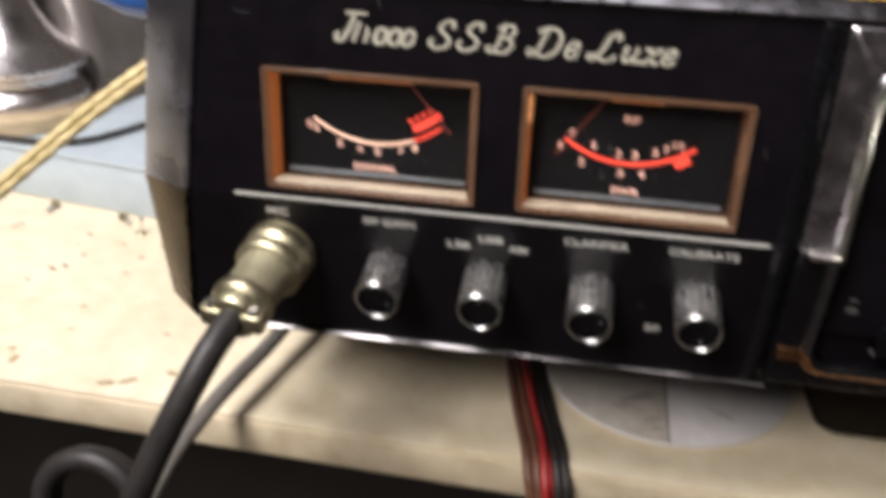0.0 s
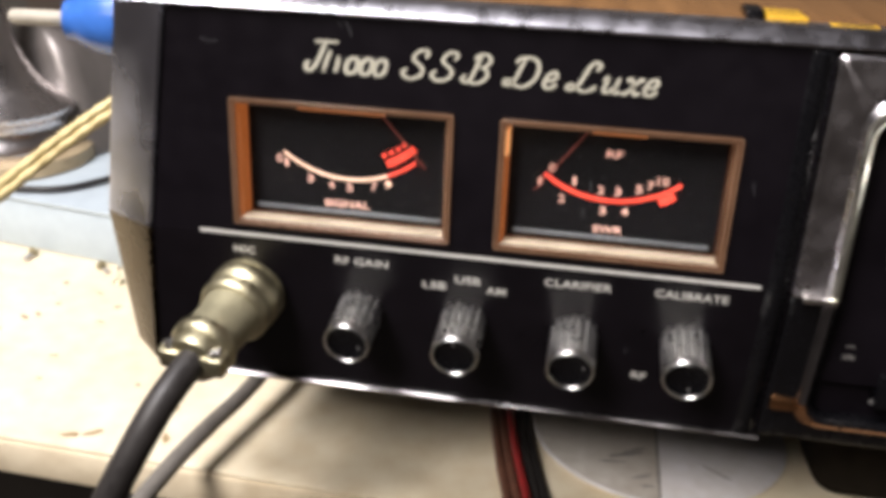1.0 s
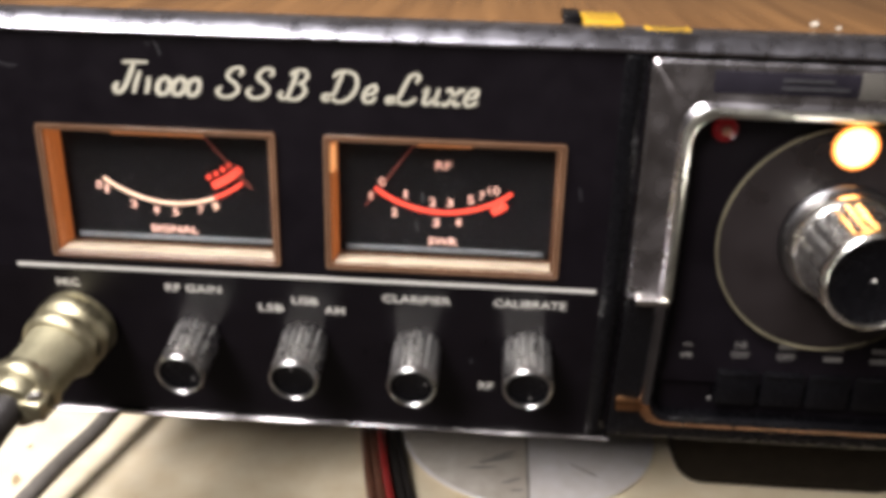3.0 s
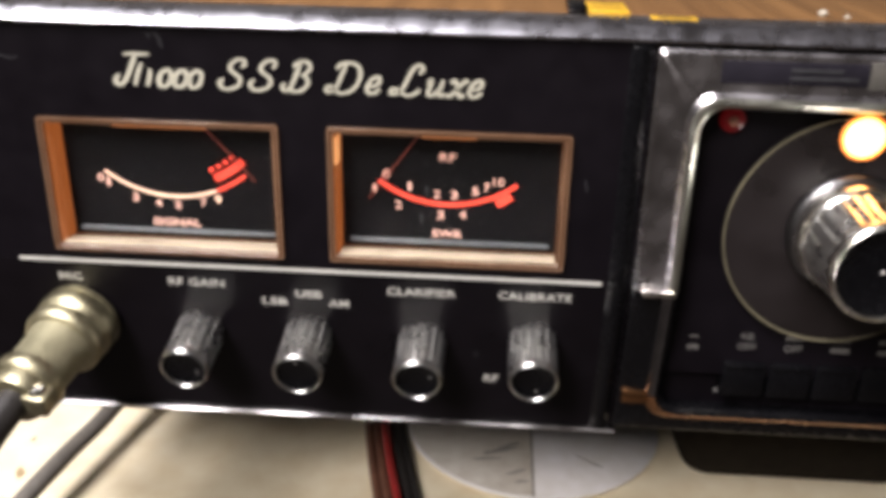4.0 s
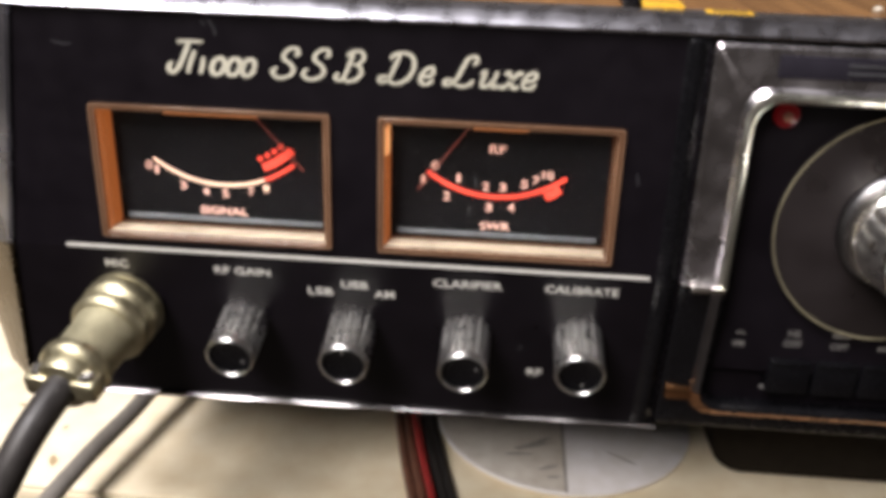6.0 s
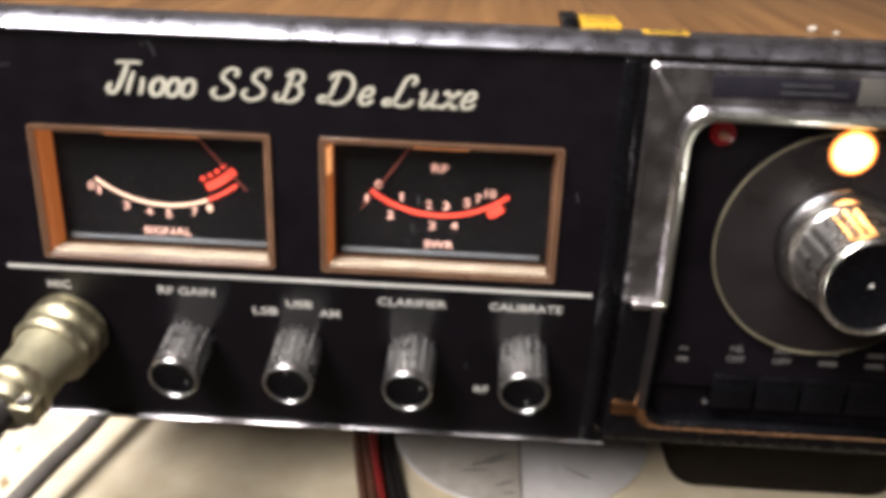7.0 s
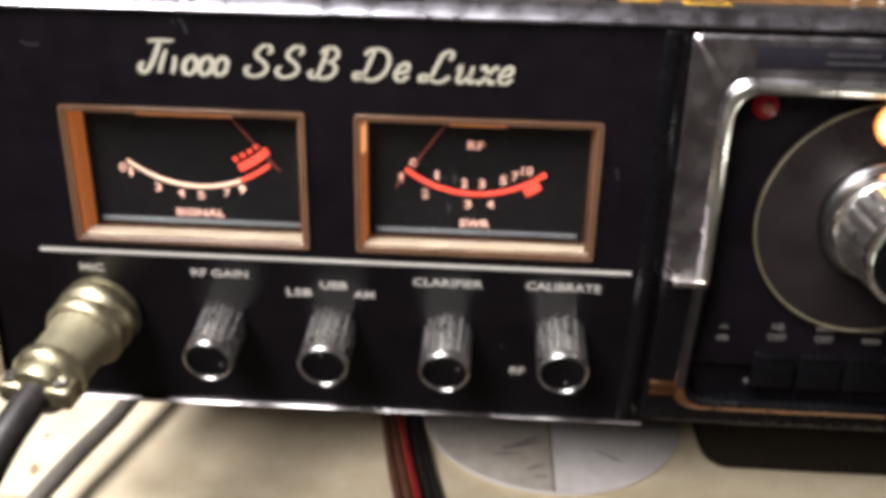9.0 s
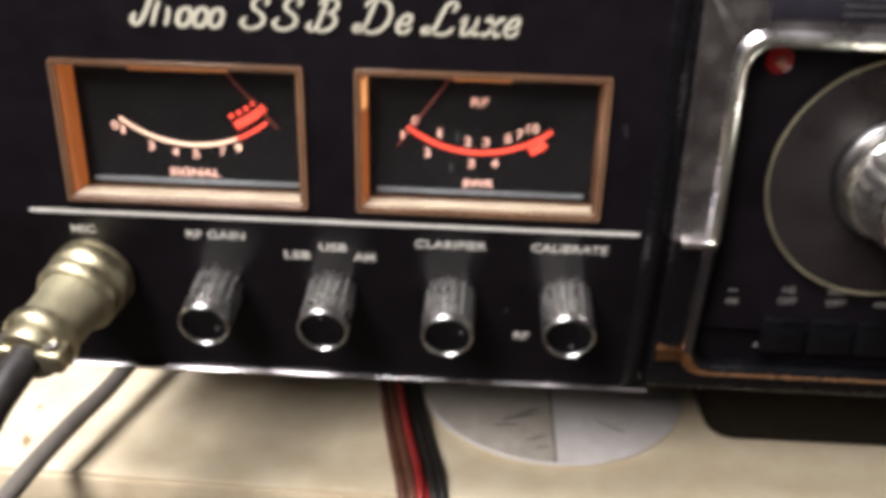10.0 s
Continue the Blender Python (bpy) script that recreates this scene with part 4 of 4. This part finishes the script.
part("stand_bell", lathe(((51, 11), (52, 13), (51, 18), (48, 21), (46, 24), (45, 28), (47, 32), (51, 34), (51.5, 37), (47, 40), (40, 46), (33, 52), (27, 60), (22, 70), (17, 82), (14, 100), (13, 130), (13, 180)), STAND, 96), POLISHED, stand, "polished chrome bell", crisp=60)


def cowl():
    """A low sloping grey hood, shaped to fit the camera's view; its front runs into the bell."""
    bm = bmesh.new()
    side, back = Vector((-0.976, 0.218, 0)), Vector((0.218, 0.976, 0))
    rows = []
    for rise, inset in ((0, 0), (0.04, 0), (0.07, 1.5), (0.45, 9), (0.75, 19), (0.92, 28), (1.0, 40)):
        ring = []
        for u, v in round_rect(inset, 96 - inset * 0.3, -22 + inset * 0.4, 190 - inset * 0.8, 14, 6, cuts=()):
            at = Vector((-228, 326, 0)) + side * u + back * v
            ring.append(bm.verts.new((at.x * MM, at.y * MM, (34.6 + rise * (84 - 0.40 * v)) * MM)))
        rows.append(ring)
    for a, b in zip(rows, rows[1:]):
        for k in range(len(a)):
            bm.faces.new((a[k], a[(k + 1) % len(a)], b[(k + 1) % len(a)], b[k]))
    bm.faces.new(rows[0])
    bm.faces.new(rows[-1])
    bmesh.ops.recalc_face_normals(bm, faces=bm.faces[:])
    return bm


part("cowl", cowl(), GREY_CLOTH, stand, "smooth grey-brown metal cowl", crisp=40)

blue = thing("screwdriver", (-0.10, 0.085, 0.168), "screwdriver with a rounded blue plastic grip and pale shaft", "screwdriver")
BL = Matrix.Translation((-0.043, 0.085, 0.1705)) @ Matrix.Rotation(radians(-90), 4, "Y") @ Matrix.Rotation(radians(8), 4, "X")
part("grip", lathe(((12, 0), (13.2, 3), (13.4, 14), (13.4, 28), (12.9, 36), (11.6, 43), (9.4, 48), (7.8, 50.5), (7.8, 52), (7.4, 53.5), (5.4, 54), (0.5, 54.2)), BL, 40), BLUE_PLASTIC, blue)
part("shaft", lathe(((3.0, 53), (3.0, 74), (2.4, 76), (0.4, 76.5)), BL, 20), CRUMB, blue, "pale shaft")

cord = thing("gold_cord", (-0.12, 0.05, 0.09), "gold braided cord stretched past the radio", "cord")
for dx, dz in ((0, 0), (1.6, -2.4)):
    part("cord_strand", tube([(x + dx, y, z + dz) for x, y, z in ((-20, 60, 180), (-45, 38, 160), (-70, 22, 141), (-100, 4, 115), (-135, -18, 84), (-180, -50, 44))], 1.7, 16, 40, 0.8, 3), GOLD_CORD, cord, "braided strand")
thin = thing("black_cable", (-0.2, 0.25, 0.036), "thin black cable lying on the blue box", "cable")
part("cable_sleeve", tube([(-272, 232, 37), (-240, 231, 37), (-214, 238, 37), (-199, 258, 37), (-188, 288, 37), (-178, 345, 37), (-172, 420, 37)], 2.0, 10), RUBBER, thin)

# ---------------------------------------------------------------- the crate at the back and what lies on it
CRATE = 113.0
crate = thing("dark_crate", (-0.27, 0.552, 0.0345), "dark brown wooden crate standing at the back", "crate")
for row in range(3):
    part("crate_board", box(-410, -130, 522, 530, 35.0 + 26 * row, 60.0 + 26 * row, 1.0), DARK_WOOD, crate)
for x0 in (-410, -138):
    part("crate_end", box(x0, x0 + 8, 530.2, 584, 35.0, 112.0, 1.0), DARK_WOOD, crate)
part("crate_top", box(-412, -128, 520, 586, 112.2, CRATE, 0.3), DARK_WOOD, crate)


def crumpled(name, at, size, material, label, category, seed, rough=0.35):
    """A crumpled lump that rests on the crate, at and size in mm."""
    t = thing(name, Vector(at) * MM, label, category)
    bm = bmesh.new()
    bmesh.ops.create_icosphere(bm, subdivisions=4, radius=1)
    for v in bm.verts:
        k = 1 + rough * noise.noise(v.co * 1.7 + Vector((seed, 0, 0))) + 0.5 * rough * abs(noise.noise(v.co * 4.0 + Vector((0, seed, 0))))
        v.co = (v.co.x * k * size[0] / 2, v.co.y * k * size[1] / 2, max(-0.8, v.co.z * k) * size[2] / 1.8)
    base = min(v.co.z for v in bm.verts)
    for v in bm.verts:
        v.co = (v.co + Vector((at[0], at[1], at[2] - base))) * MM
    part(name + "_body", bm, material, t, smooth=rough < 0.4)
    return t


crumpled("cloth", (-318, 552, CRATE), (70, 44, 16), GREY_CLOTH, "folded grey cloth on the crate", "cloth", 3.0, 0.3)
crumpled("foil", (-352, 556, CRATE), (40, 30, 26), FOIL, "crumpled piece of shiny foil on the crate", "foil", 7.0, 0.6)
crumpled("pouch", (-236, 558, CRATE), (72, 36, 34), MATT_DARK, "soft black pouch on the crate", "pouch", 11.0, 0.25)
strap = thing("strap", (-0.268, 0.53, CRATE * MM), "short greenish yellow strap on the crate", "strap")
part("strap_band", box(-284, -252, 524, 532, CRATE + 0.1, CRATE + 3.0, 0.8), GOLD_CORD, strap)
STICK_POSE = Matrix.Translation((-0.398, 0.535, CRATE * MM)) @ Matrix.Rotation(radians(24), 4, "Y")
stick = thing("wooden_stick", (-0.398, 0.535, CRATE * MM), "pale wooden stick standing in the crate clutter", "stick")
part("stick_body", box(-5, 5, -4, 4, 1.6, 92, 1.2, STICK_POSE), STICK, stick)
part("stick_handle", box(5.2, 26, -6, 4, 8, 92, 3.0, STICK_POSE), GREY_CLOTH, stick, "dull khaki grip beside the stick")
